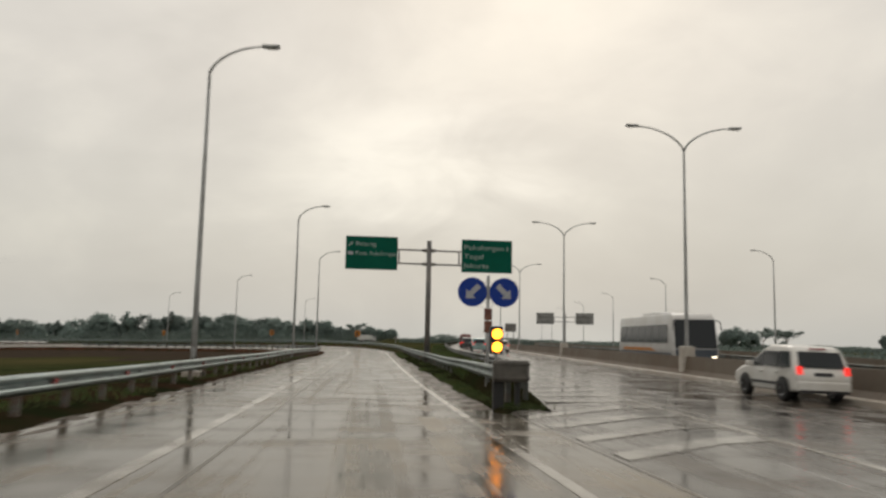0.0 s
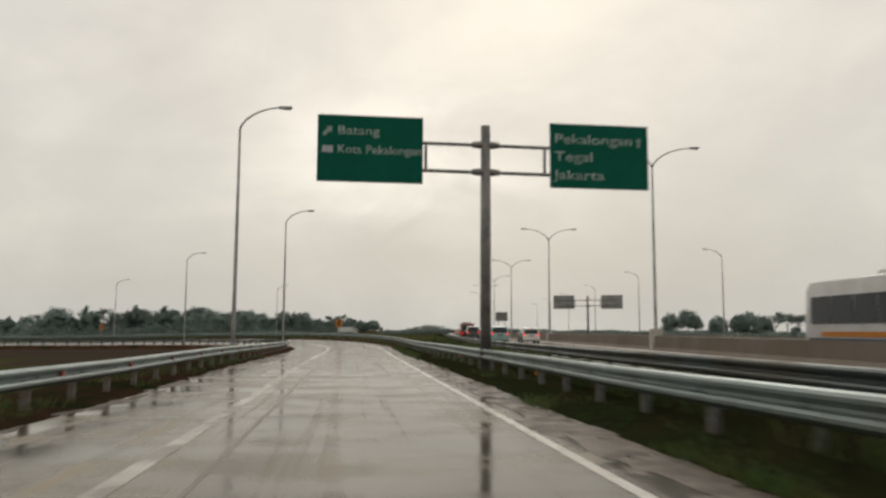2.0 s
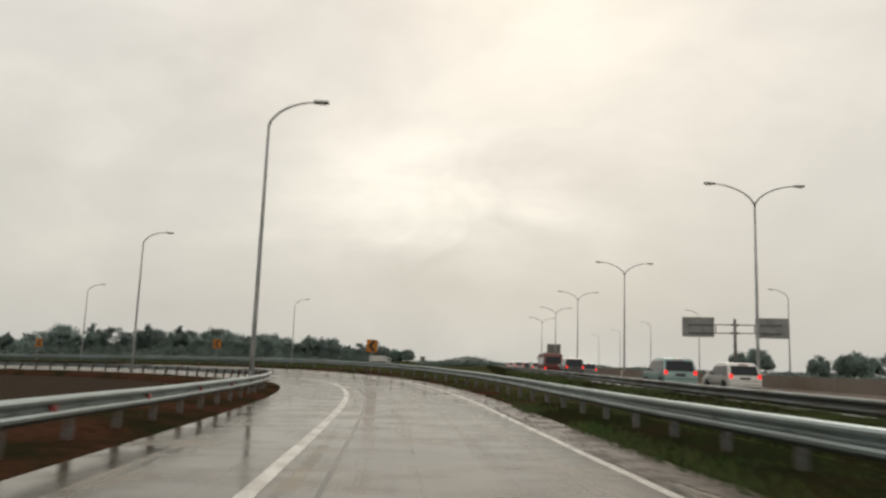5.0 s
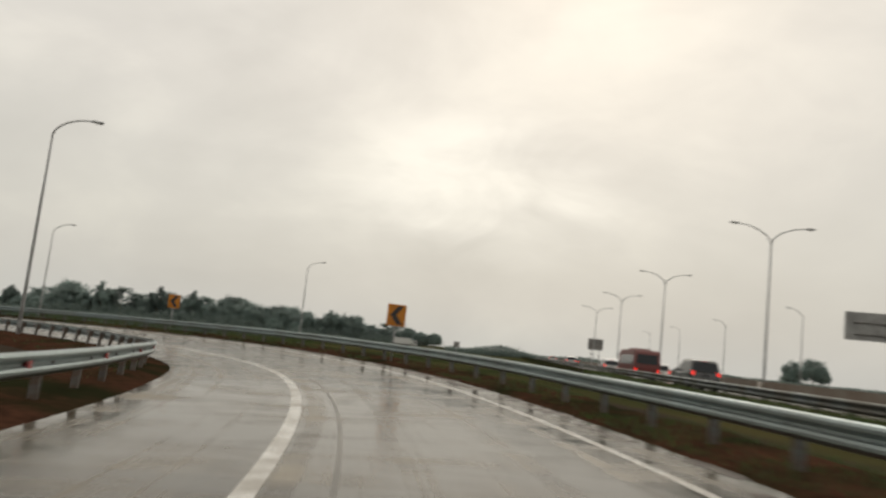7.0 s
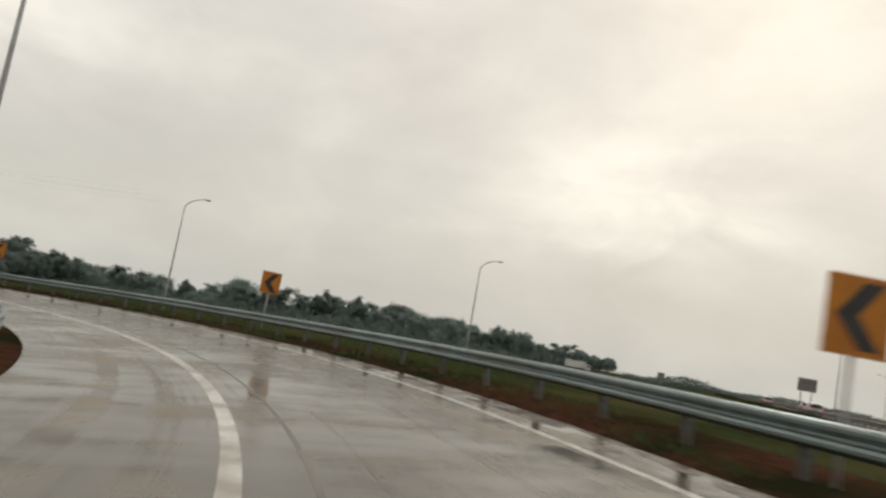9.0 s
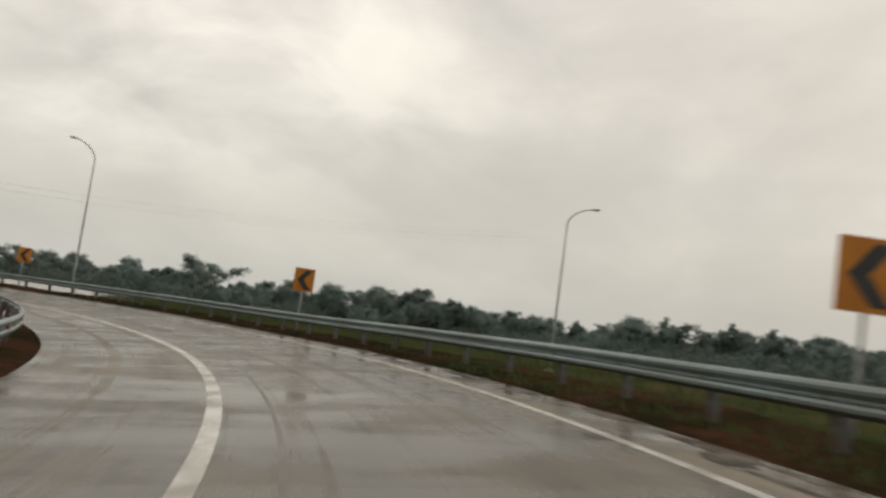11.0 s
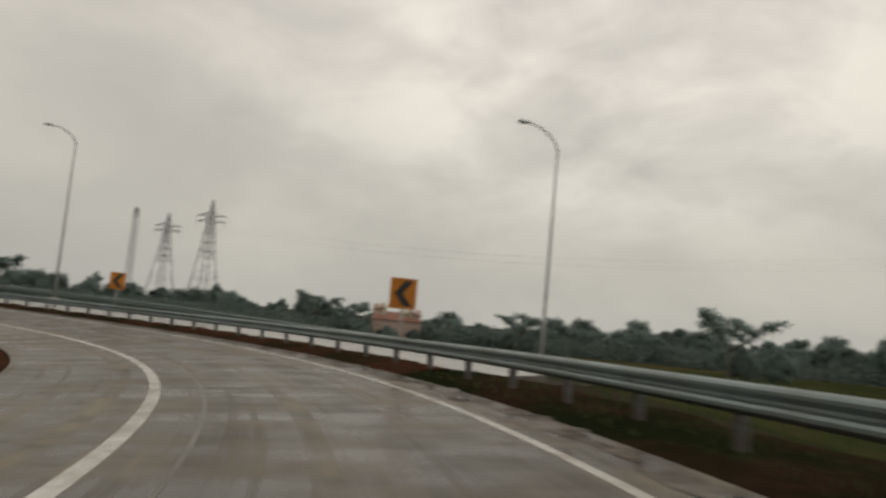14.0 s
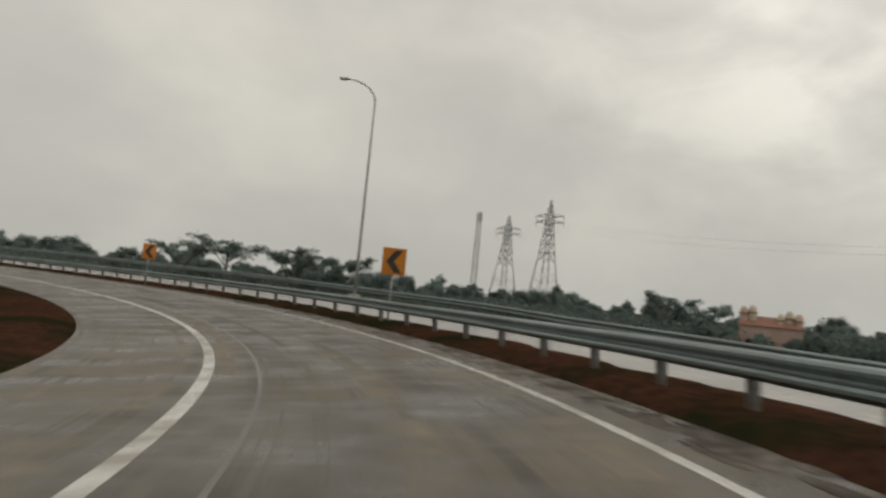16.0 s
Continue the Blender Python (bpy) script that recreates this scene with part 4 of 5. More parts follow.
g1, panels = gantry("green direction signs on a dark steel T-shaped post")
for (pl, x0), rows in zip(panels, (((0.58, 7.07, "Batang", 0.36, 1.22), (0.58, 6.50, "Kota Pekalongan", 0.36, 2.48)),
                                   ((0.13, 7.05, "Pekalongan", 0.42, 2.45), (0.13, 6.50, "Tegal", 0.42, 1.2), (0.13, 5.93, "Jakarta", 0.42, 1.62)))):
    for x, z, text, size, wide in rows:
        words("lettering", text, size, M_LETTER, pl, upright(x0 + x, z), wide)


def arrow_outline(size):
    a = [(0.0, 0.62), (0.42, 0.14), (0.17, 0.14), (0.17, -0.62), (-0.17, -0.62), (-0.17, 0.14), (-0.42, 0.14)]
    return [(x * size, z * size) for x, z in a]


for (pl, x0), (x, z, ang, size) in zip(panels, ((0.30, 7.06, -45, 0.30), (2.83, 7.02, 0, 0.26))):
    bm = bmesh.new()
    plate(bm, arrow_outline(size), 0.005, Matrix.Translation((x0 + x, -0.146, z)) @ Matrix.Rotation(radians(-ang), 4, 'Y'))
    part("arrow", bm, M_LETTER, pl, "worn pale arrow")
bm = bmesh.new()
box(bm, panels[0][1] + 0.14, panels[0][1] + 0.46, -0.147, -0.142, 6.40, 6.60, 0)
part("badge", bm, M_ARROW, panels[0][0], "small pale badge")
g1.matrix_basis = pose(4.0, 26.75, 0.0, 0, 0, 0)
g2, more = gantry("back of direction signs on a grey steel post beyond the median")
g2.matrix_basis = pose(35.8, 115.3, -1.0, 0, 0, 157)

# a large single panel far along the motorway, and a small one before it, both seen from behind
far_sign = thing("road_sign", "dark back of a large sign panel on two posts far off", "road sign", at=pose(66, 325, -0.6, 0, 0, -13))
bm = bmesh.new()
box(bm, -2.5, 2.5, -0.05, 0.05, 6.0, 9.7, 0.02)
panel = part("panel", bm, M_GANTRY, far_sign, "dark grey panel back")
for z in (6.6, 7.85, 9.1):
    bm = bmesh.new()
    box(bm, -2.45, 2.45, -0.12, -0.05, z - 0.06, z + 0.06)
    part("stiffener", bm, M_BACK, panel)
for x in (-1.4, 1.4):
    bm = bmesh.new()
    tube(bm, [(x, 0.18, -0.4), (x, 0.18, 9.6)], [0.16, 0.12], 10)
    part("post", bm, M_GANTRY, far_sign, "", True)
small_sign = thing("road_sign", "small dark square sign back on a thin post", "road sign", at=pose(8.7, 188, float(ground_height(np.array([8.7]), np.array([188.0]))[0]), 0, 0, 5))
bm = bmesh.new()
box(bm, -0.45, 0.45, -0.015, 0.015, 1.7, 2.6, 0.01)
part("panel", bm, M_GANTRY, small_sign, "dark grey panel back")
bm = bmesh.new()
tube(bm, [(0, 0.06, -0.3), (0, 0.06, 2.55)], 0.04, 8)
part("post", bm, M_POLE, small_sign, "", True)

# ---- twin keep-left and keep-right discs with a hazard flasher at the nose ----
keep = thing("keep_sign", "blue round arrow signs on a grey post above a rusty board", "road sign", at=pose(3.42, 0.2, 0.02, 0, 0, -4))
bm = bmesh.new()
tube(bm, [(0, 0, -0.4), (0, 0, 3.12)], 0.045, 10)
part("post", bm, M_POLE, keep, "", True)
bm = bmesh.new()
box(bm, -0.16, 0.16, -0.05, -0.02, 2.50, 2.84, 0.008)
part("bracket", bm, M_POLE, keep)
for sd in (-1, 1):
    bm = bmesh.new()
    m = Matrix.Translation((sd * 0.42, -0.075, 2.68))
    plate(bm, [(0.385 * math.cos(2 * math.pi * i / 40), 0.385 * math.sin(2 * math.pi * i / 40)) for i in range(40)], 0.02, m)
    disc = part("disc", bm, M_BLUE, keep, "blue round sign with a grey slanting arrow")
    bm = bmesh.new()
    plate(bm, arrow_outline(0.40), 0.005, m @ Matrix.Translation((0, -0.0055, 0)) @ Matrix.Rotation(radians(180 + sd * -45), 4, 'Y'))
    part("arrow", bm, M_ARROW, disc, "grey arrow")
for z in (1.62, 1.95):
    bm = bmesh.new()
    box(bm, -0.10, 0.10, -0.08, -0.05, z, z + 0.30, 0.008)
    part("board", bm, M_RUST, keep, "rusty red board")

flasher = thing("hazard_flasher", "twin amber hazard lamps, lit, in a black housing", "hazard lamp", at=pose(3.33, -1.67, 0.18, 0, 0, 2))
bm = bmesh.new()
box(bm, -0.03, 0.03, -0.03, 0.03, -0.3, 0.95)
part("post", bm, M_POLE, flasher)
bm = bmesh.new()
box(bm, -0.148, 0.148, -0.10, 0.14, 0.94, 1.60, 0.03)
part("housing", bm, M_TRIM, flasher)
for z in (1.11, 1.42):
    bm = bmesh.new()
    plate(bm, [(0.118 * math.cos(2 * math.pi * i / 24), z + 0.118 * math.sin(2 * math.pi * i / 24)) for i in range(24)], 0.03, Matrix.Translation((0, -0.131, 0)))
    lens = part("lens", bm, M_AMBER_LAMP, flasher, "lit amber lens")
    bm = bmesh.new()
    for i in range(13):
        a = math.pi * i / 12
        for rr in (0.127, 0.138):
            for yy in (-0.25 if 2 < i < 10 else -0.2, -0.10):
                bm.verts.new((rr * math.cos(a), yy, z + rr * math.sin(a)))
    bm.verts.ensure_lookup_table()
    for i in range(12):
        k = i * 4
        for p, q in ((0, 1), (1, 3), (3, 2), (2, 0)):
            bm.faces.new([bm.verts[j] for j in (k + p, k + q, k + 4 + q, k + 4 + p)])
    bmesh.ops.recalc_face_normals(bm, faces=bm.faces)
    part("hood", bm, M_TRIM, lens)

# ---- chevron signs round the bend ----
chev = thing("chevron_sign", "amber square sign with a black chevron arrow", "road sign", "chevron signs")
bm = bmesh.new()
box(bm, -0.39, 0.39, 0.0, 0.02, -0.44, 0.44, 0.01)
cp = part("panel", bm, M_AMBER, chev)
bm = bmesh.new()
plate(bm, [(-0.27, 0.0), (0.03, 0.37), (0.27, 0.37), (-0.01, 0.0), (0.27, -0.37), (0.03, -0.37)], 0.004, Matrix.Translation((0, -0.0055, 0)))
part("chevron", bm, M_BLACK, cp, "black chevron")
for z in (-0.25, 0.25):
    bm = bmesh.new()
    box(bm, -0.3, 0.3, 0.021, 0.045, z - 0.025, z + 0.025)
    part("bracket", bm, M_BACK, cp)
bm = bmesh.new()
tube(bm, [(0, 0.075, -2.7), (0, 0.075, 0.45)], 0.032, 8)
part("post", bm, M_POLE, chev, "", True)
CHEVRONS = [(-0.71, 94.93, 1.96, 14), (-15.46, 115.11, 1.94, 38), (-35.82, 125.0, 1.48, 62), (-61.6, 126.2, 1.06, 90), (-83.45, 115.9, 0.90, 112), (-100.5, 97.5, 0.75, 138)]
for i, (x, y, z, turn) in enumerate(CHEVRONS):
    m = pose(x, y, z, 0, 0, turn)
    if i == 0:
        chev.matrix_basis = m
    else:
        copy_thing(chev, m)


# ---- trees ----
def tree_parts(tree, seed, tall, spread, trunk_share, flat, clumps, leafy=64, size=0.36):
    """A trunk that splits into limbs, with clumps of small leaves round the limbs' outer parts."""
    r = random.Random(seed)
    bm = bmesh.new()
    fork = tall * trunk_share
    bend = Vector((r.uniform(-0.4, 0.4), r.uniform(-0.4, 0.4), 0))
    tube(bm, [(0, 0, -0.4), bend * 0.4 + Vector((0, 0, fork * 0.5)), bend + Vector((0, 0, fork))], [tall * 0.022, tall * 0.018, tall * 0.014], 7)
    tips = []
    for i in range(r.randint(6, 9)):
        a = 2 * math.pi * i / 7 + r.uniform(-0.5, 0.5)
        up = r.uniform(0.45, 1.0) * (tall - fork)
        out = spread * r.uniform(0.45, 1.0) * (1.0 if flat else math.sqrt(max(0.1, 1 - (up / (tall - fork) - 0.45) ** 2 * 2.2)))
        if flat:
            up = (tall - fork) * r.uniform(0.72, 0.98)
        start = bend + Vector((0, 0, fork * r.uniform(0.85, 1.0)))
        end = start + Vector((math.cos(a) * out, math.sin(a) * out, up))
        mid = start.lerp(end, 0.5) + Vector((0, 0, up * (0.12 if not flat else -0.05)))
        tube(bm, [start, mid, end], [tall * 0.009, tall * 0.006, tall * 0.003], 5, False)
        tips.append((start, mid, end))
    part("trunk", bm, M_BARK, tree, "pale trunk and limbs")
    vs, fs = [], []
    low, high = fork * 0.75, tall
    mid_z, half_z = (low + high) / 2, (high - low) / 2
    for _ in range(clumps):
        if flat:
            start, mid, end = r.choice(tips)
            c = mid.lerp(end, r.uniform(0.2, 1.15)) + Vector((r.gauss(0, 0.5), r.gauss(0, 0.5), r.gauss(0, 0.12))) * spread * 0.3
            out = Vector((0, 0, 1))
        else:
            # clumps lie close together over an uneven dome round the limbs
            a, u = r.uniform(0, 2 * math.pi), r.uniform(-0.8, 1.0)
            ring = math.sqrt(max(0.0, 1 - u * u))
            out = Vector((math.cos(a) * ring, math.sin(a) * ring, u))
            q = (0.80 + 0.55 * noise.noise(out * 1.5 + Vector((seed, 0, 0)))) * r.uniform(0.72, 1.0)
            c = bend + Vector((out.x * spread * q, out.y * spread * q, mid_z + u * half_z * q))
        rad = spread * r.uniform(0.15, 0.27)
        for _ in range(leafy):
            d = Vector((r.gauss(0, 1), r.gauss(0, 1), r.gauss(0, 0.4 if flat else 0.8)))
            p = c + d * (min(1.0, 1.7 / max(d.length, 0.1)) * rad * 0.55)
            face = (out + Vector((r.gauss(0, 0.5), r.gauss(0, 0.5), r.gauss(0, 0.5)))).normalized()
            a = face.cross(Vector((r.gauss(0, 1), r.gauss(0, 1), r.gauss(0, 1)))).normalized()
            b = face.cross(a)
            w = size * r.uniform(0.5, 1.0)
            k = len(vs)
            vs += [p - a * w, p + b * w * 0.9, p + a * w - b * w * 0.3]
            fs.append((k, k + 1, k + 2))
    me = bpy.data.meshes.new("crown")
    me.from_pydata([tuple(v) for v in vs], [], fs)
    # the crown's pale blue-grey carries the distance haze in its colour
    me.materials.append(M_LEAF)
    piece("crown", me, tree)


KINDS = [(3, 9.5, 4.2, 0.24, False, 84), (5, 11.0, 5.0, 0.22, False, 96), (8, 8.0, 3.8, 0.16, False, 78), (13, 10.5, 5.6, 0.52, True, 56), (21, 12.5, 3.2, 0.40, False, 62), (34, 6.0, 3.8, 0.08, False, 66)]
LABELS = ["broad-crowned tree in the misty belt, haze tint in its leaf colour", "large dense dark tree in the misty belt", "rounded dark tree in the misty belt", "flat-topped spreading tree with open limbs", "slender tall tree standing over the belt", "low dense bushy tree at the field edge"]
models = []
for (seed, tall, spread, share, flat, clumps), label in zip(KINDS, LABELS):
    t = thing("tree", label, "tree", "trees of the belt")
    tree_parts(t, seed, tall, spread, share, flat, clumps)
    models.append(t)
placed = [False] * len(models)


def plant(kind, x, y, size, turn, z=None):
    z = float(ground_height(np.array([x]), np.array([y]))[0]) - 0.1 if z is None else z
    m = pose(x, y, z, 0, 0, turn)
    t = models[kind]
    if placed[kind]:
        t = copy_thing(t, m)
    else:
        t.matrix_basis = m
        placed[kind] = True
    t.scale = (size, size, size * 1.0)
    return t


def closer(a):
    """The belt bends in towards the road on its western side."""
    return float(np.interp(a, [28, 62], [1.0, 0.72]))


def land(x, y):
    return float(ground_height(np.array([x]), np.array([y]))[0])


r = random.Random(77)
for row, (rad, gap) in enumerate(((283, 5.4), (297, 5.6), (318, 8.0))):
    a = -7.0
    while a < 142:
        d = rad + r.uniform(-7, 7) + 22 * noise.noise((a * 0.05, row * 2.0, 3.0)) + (70 if a < 2 else 0) * (1 - (a + 7) / 9)
        d *= closer(a)
        x, y = -30 - d * math.sin(radians(a)), 60 + d * math.cos(radians(a))
        swell = 1.16 + 0.30 * noise.noise((a * 0.11, 7.0, row)) + r.uniform(-0.09, 0.09)
        kind = r.choices(range(6), (5, 4, 4, 0.9, 0.7, 4))[0]
        z = land(x, y) - 0.1
        size = max(0.55, swell * (1.0 if row else 0.85) * (0.35 + 0.65 * closer(a)) * (1.0 if a > 6 else 0.88 + 0.009 * (a + 7)))
        size = size * float(np.interp(a, [34, 44, 52, 60, 82, 95], [1, 0.84, 0.80, 0.72, 0.76, 0.95])) + (-1.9 - z) / 9.5 * float(np.interp(a, [34, 52], [1, 0]))
        # through the middle of the belt most trees are low, with a few tall ones between
        low = float(np.interp(a, [14, 21, 38, 46], [1.0, 0.70, 0.68, 1.0]))
        plant(kind, x, y, size * (low if r.random() < 0.86 else 0.95), r.uniform(0, 360), z)
        a += math.degrees(gap / d) * r.uniform(0.7, 1.35) * (1.0 if a > 8 else 0.75)
# large far trees beyond the motorway
for kind, x, y, size, turn in ((1, 183, 399, 1.3, 40), (0, 190, 405, 1.2, 10), (5, 172, 396, 1.7, 80), (2, 128, 242, 0.98, 200), (5, 133, 244, 1.25, 20), (5, 122, 246, 1.05, 120), (5, 140, 250, 1.1, 60),
                               (3, 153, 256, 0.82, 300), (3, 161, 262, 0.80, 210), (5, 158, 259, 0.6, 250), (3, 146, 252, 0.72, 170), (2, 230, 300, 1.0, 90), (5, 236, 290, 1.1, 15), (1, 260, 330, 0.9, 60)):
    plant(kind, x, y, size, turn)

for kind, x, y, size, turn in ((3, -135, 191, 0.95, 20), (5, -137, 195, 0.8, 75), (5, -131, 196, 0.75, 160), (3, -135, 232, 0.88, 100), (5, -131, 231, 0.9, 40), (5, -139, 229, 0.85, 220), (2, -127, 236, 0.7, 10),
                               (3, -198, 184, 0.80, 260), (5, -196, 181, 0.6, 20), (2, -152, 204, 0.75, 320), (3, -215, 141, 0.85, 45),
                               (3, -213, 50, 1.12, 15), (3, -219, 63, 1.05, 140), (3, -222, 74, 1.0, 230), (3, -214, 40, 1.0, 300), (5, -195, 149, 0.55, 30), (5, -193.5, 154, 0.5, 90), (2, -194, 159, 0.4, 10), (5, -197, 163, 0.6, 200), (2, -198, 145, 0.6, 140)):
    plant(kind, x, y, size, turn)

# undergrowth below the belt and low far scrub along the motorway: too many to count
r = random.Random(5)
vs, fs = [], []


def scrub(x, y, z, wide, tall):
    for _ in range(80):
        p = Vector((x + r.gauss(0, wide), y + r.gauss(0, wide), z + min(abs(r.gauss(0, 0.55)), r.uniform(0.85, 1.05)) * tall))
        a = Vector((r.gauss(0, 1), r.gauss(0, 1), r.gauss(0, 0.8))).normalized()
        b = a.cross(Vector((r.gauss(0, 1), r.gauss(0, 1), r.gauss(0, 1)))).normalized()
        w = r.uniform(0.22, 0.46)
        k = len(vs)
        vs.extend([p - a * w, p + b * w * 0.9, p + a * w - b * w * 0.3])
        fs.append((k, k + 1, k + 2))


for i in range(3200):
    a = r.uniform(-6, 145)
    d = 272 + r.uniform(-6, 30) + (70 if a < 2 else 0) * (1 - (a + 7) / 9)
    d *= closer(a)
    scrub(-30 - d * math.sin(radians(a)), 60 + d * math.cos(radians(a)), land(-30 - d * math.sin(radians(a)), 60 + d * math.cos(radians(a))) - 0.1, 1.8, r.uniform(3.5, 7.0) * (0.3 + 0.7 * closer(a)) * float(np.interp(a, [3, 5, 14, 22, 38, 46, 54, 62, 82, 95], [0.7, 1.0, 1.0, 0.72, 0.72, 1.0, 0.9, 0.8, 0.8, 1.0])))
for i in range(900):
    a = r.uniform(-48, -3)
    d = 380 + 60 * noise.noise((a * 0.2, 1.0, 2.0)) + r.uniform(-8, 8)
    scrub(d * -math.sin(radians(a)), d * math.cos(radians(a)), -0.8, 1.6, 2.8 + 2.4 * noise.noise((a * 0.4, 5.0, 2.0)) + float(np.interp(a, [-16, -4], [-0.3, 0.3])))
for i in range(260):
    s = r.uniform(-20, 330)
    p = MAIN.on(s, 25 + r.uniform(0, 14), -0.6)
    scrub(p.x, p.y, p.z, 1.2, r.uniform(0.7, 1.9))
me = bpy.data.meshes.new("scrub")
me.from_pydata([tuple(v) for v in vs], [], fs)
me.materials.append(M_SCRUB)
tagged(new("scrub", me), "undergrowth below the misty tree belt, darkened in colour for shade", "bushes", kind="stuff")


# ---- pylons and mast ----
def lattice(bm, w0, w1, z0, z1, panels, thick):
    """Four leaning legs with cross bracing."""
    for sx in (-1, 1):
        for sy in (-1, 1):
            tube(bm, [(sx * w0, sy * w0, z0), (sx * w1, sy * w1, z1)], thick, 4)
    for i in range(panels):
        za, zb = z0 + (z1 - z0) * i / panels, z0 + (z1 - z0) * (i + 1) / panels
        wa, wb = w0 + (w1 - w0) * i / panels, w0 + (w1 - w0) * (i + 1) / panels
        for sd in (-1, 1):
            for p, q in (((-wa, sd * wa, za), (wb, sd * wb, zb)), ((wa, sd * wa, za), (-wb, sd * wb, zb)), ((sd * wa, -wa, za), (sd * wb, wb, zb)), ((sd * wa, wa, za), (sd * wb, -wb, zb)),
                         ((-wb, sd * wb, zb), (wb, sd * wb, zb)), ((sd * wb, -wb, zb), (sd * wb, wb, zb))):
                tube(bm, [p, q], thick * 0.6, 4, False)


def pylon(x, y, z, tall, turn):
    p = thing("pylon", "grey lattice power pylon rising behind the trees", "pylon", "power pylons", at=pose(x, y, z, 0, 0, turn))
    bm = bmesh.new()
    # four splayed legs stand open below the braced waist
    foot, waist = 4.7, 2.5
    for sx in (-1, 1):
        for sy in (-1, 1):
            tube(bm, [(sx * foot, sy * foot, 0), (sx * waist, sy * waist, tall * 0.43)], 0.20, 4)
            for k in (0.25, 0.5, 0.75):
                w, z1 = foot + (waist - foot) * k, tall * 0.43 * k
                u = waist + 0.35 * (foot - waist)
                tube(bm, [(sx * w, sy * w, z1), (sx * u * k, sy * w, tall * 0.43 * (0.55 + 0.45 * k))], 0.07, 4)
                tube(bm, [(sx * w, sy * w, z1), (sx * w, sy * u * k, tall * 0.43 * (0.55 + 0.45 * k))], 0.07, 4)
    lattice(bm, waist, 1.5, tall * 0.43, tall * 0.68, 3, 0.15)
    lattice(bm, 1.5, 1.0, tall * 0.68, tall * 0.86, 4, 0.13)
    part("tower", bm, M_LATTICE, p)
    bm = bmesh.new()
    lattice(bm, 1.0, 0.08, tall * 0.86, tall, 4, 0.1)
    part("peak", bm, M_LATTICE, p)
    for z1 in (0.785, 0.84):
        for sd in (-1, 1):
            bm = bmesh.new()
            zz = tall * z1
            for yy in (-0.6, 0.6):
                tube(bm, [(sd * 1.1, yy, zz), (sd * 6.0, 0, zz + 0.35)], 0.11, 4)
                tube(bm, [(sd * 1.1, yy, zz + 1.5), (sd * 6.0, 0, zz + 0.35)], 0.09, 4)
            for k in (1.8, 3.2, 4.6):
                tube(bm, [(sd * k, 0, zz + 0.1), (sd * k, 0, zz + 1.3 * (6.0 - k) / 5.3 + 0.2)], 0.06, 4)
            arm = part("cross_arm", bm, M_LATTICE, p)
            bm = bmesh.new()
            tube(bm, [(sd * 5.9, 0, zz + 0.3), (sd * 5.9, 0, zz - 1.3)], 0.10, 6)
            part("insulator", bm, M_GANTRY, arm)
    return p


pylon(-352, 113, -2.2, 41.5, 62)
pylon(-391, 94.5, -2.2, 38.5, 62)
mast = thing("radio_mast", "slender grey lattice mast behind the trees", "mast", at=pose(-429, 77, -2.2, 0, 0, 20))
bm = bmesh.new()
lattice(bm, 1.25, 0.85, 0, 43, 13, 0.085)
part("tower", bm, M_LATTICE, mast)
for i in range(3):
    bm = bmesh.new()
    a = 2.1 * i
    box(bm, 0.9, 1.2, -0.25, 0.25, 38.5, 42, 0.05, Matrix.Rotation(a, 4, 'Z'))
    part("antenna", bm, M_BACK, mast)
cables = thing("power_cable", "thin dark power cables between the pylons", "cable")
for off in (-5.9, 5.9):
    for zz in (0.755, 0.81):
        a, b, c = Vector((-352 + off * 0.47, 113 + off * 0.88, 41.5 * zz - 3)), Vector((-391 + off * 0.47, 94.5 + off * 0.88, 38.5 * zz - 3)), Vector((-150 + off * 0.47, 330 + off * 0.88, 31 * zz + 8))
        for p, q, sag in ((a, b, 1.0), (a, c, 9.0)):
            bm = bmesh.new()
            tube(bm, [p.lerp(q, i / 12) - Vector((0, 0, sag * 4 * (i / 12) * (1 - i / 12))) for i in range(13)], 0.010, 4)
            part("wire", bm, M_LATTICE, cables)


# ---- houses at the edge of the fields ----
def house(label, at, wide, deep, tall, wall):
    h = thing("house", label, "house", at=at)
    bm = bmesh.new()
    box(bm, -wide / 2, wide / 2, -deep / 2, deep / 2, 0, tall, 0.05)
    part("wall", bm, wall, h)
    bm = bmesh.new()
    for sd in (-1, 1):
        plate(bm, [(-wide / 2 - 0.5, tall), (wide / 2 + 0.5, tall), (wide / 2 - 2.2, tall + 1.7), (-wide / 2 + 2.2, tall + 1.7)], 0.18,
              Matrix.Translation((0, sd * (deep / 2 + 0.4), 0)) @ Matrix.Shear('XZ', 4, (0, 0)))
    for v in bm.verts:
        if v.co.z > tall + 0.5:
            v.co.y *= 0.12
    part("roof", bm, M_TILE, h, "weathered clay tile roof")
    n = int(wide / 3)
    for i in range(n):
        for fl in range(max(1, int(tall / 3.2))):
            x = -wide / 2 + (i + 0.5) * wide / n
            bm = bmesh.new()
            box(bm, x - 0.65, x + 0.65, -deep / 2 - 0.06, -deep / 2 + 0.05, fl * 3.2 + 0.9, fl * 3.2 + 2.3)
            wn_ = part("window", bm, M_CREAM, h)
            bm = bmesh.new()
            box(bm, x - 0.55, x + 0.55, -deep / 2 - 0.08, -deep / 2 - 0.062, fl * 3.2 + 1.0, fl * 3.2 + 2.2)
            part("pane", bm, M_GLASS, wn_)
    return h


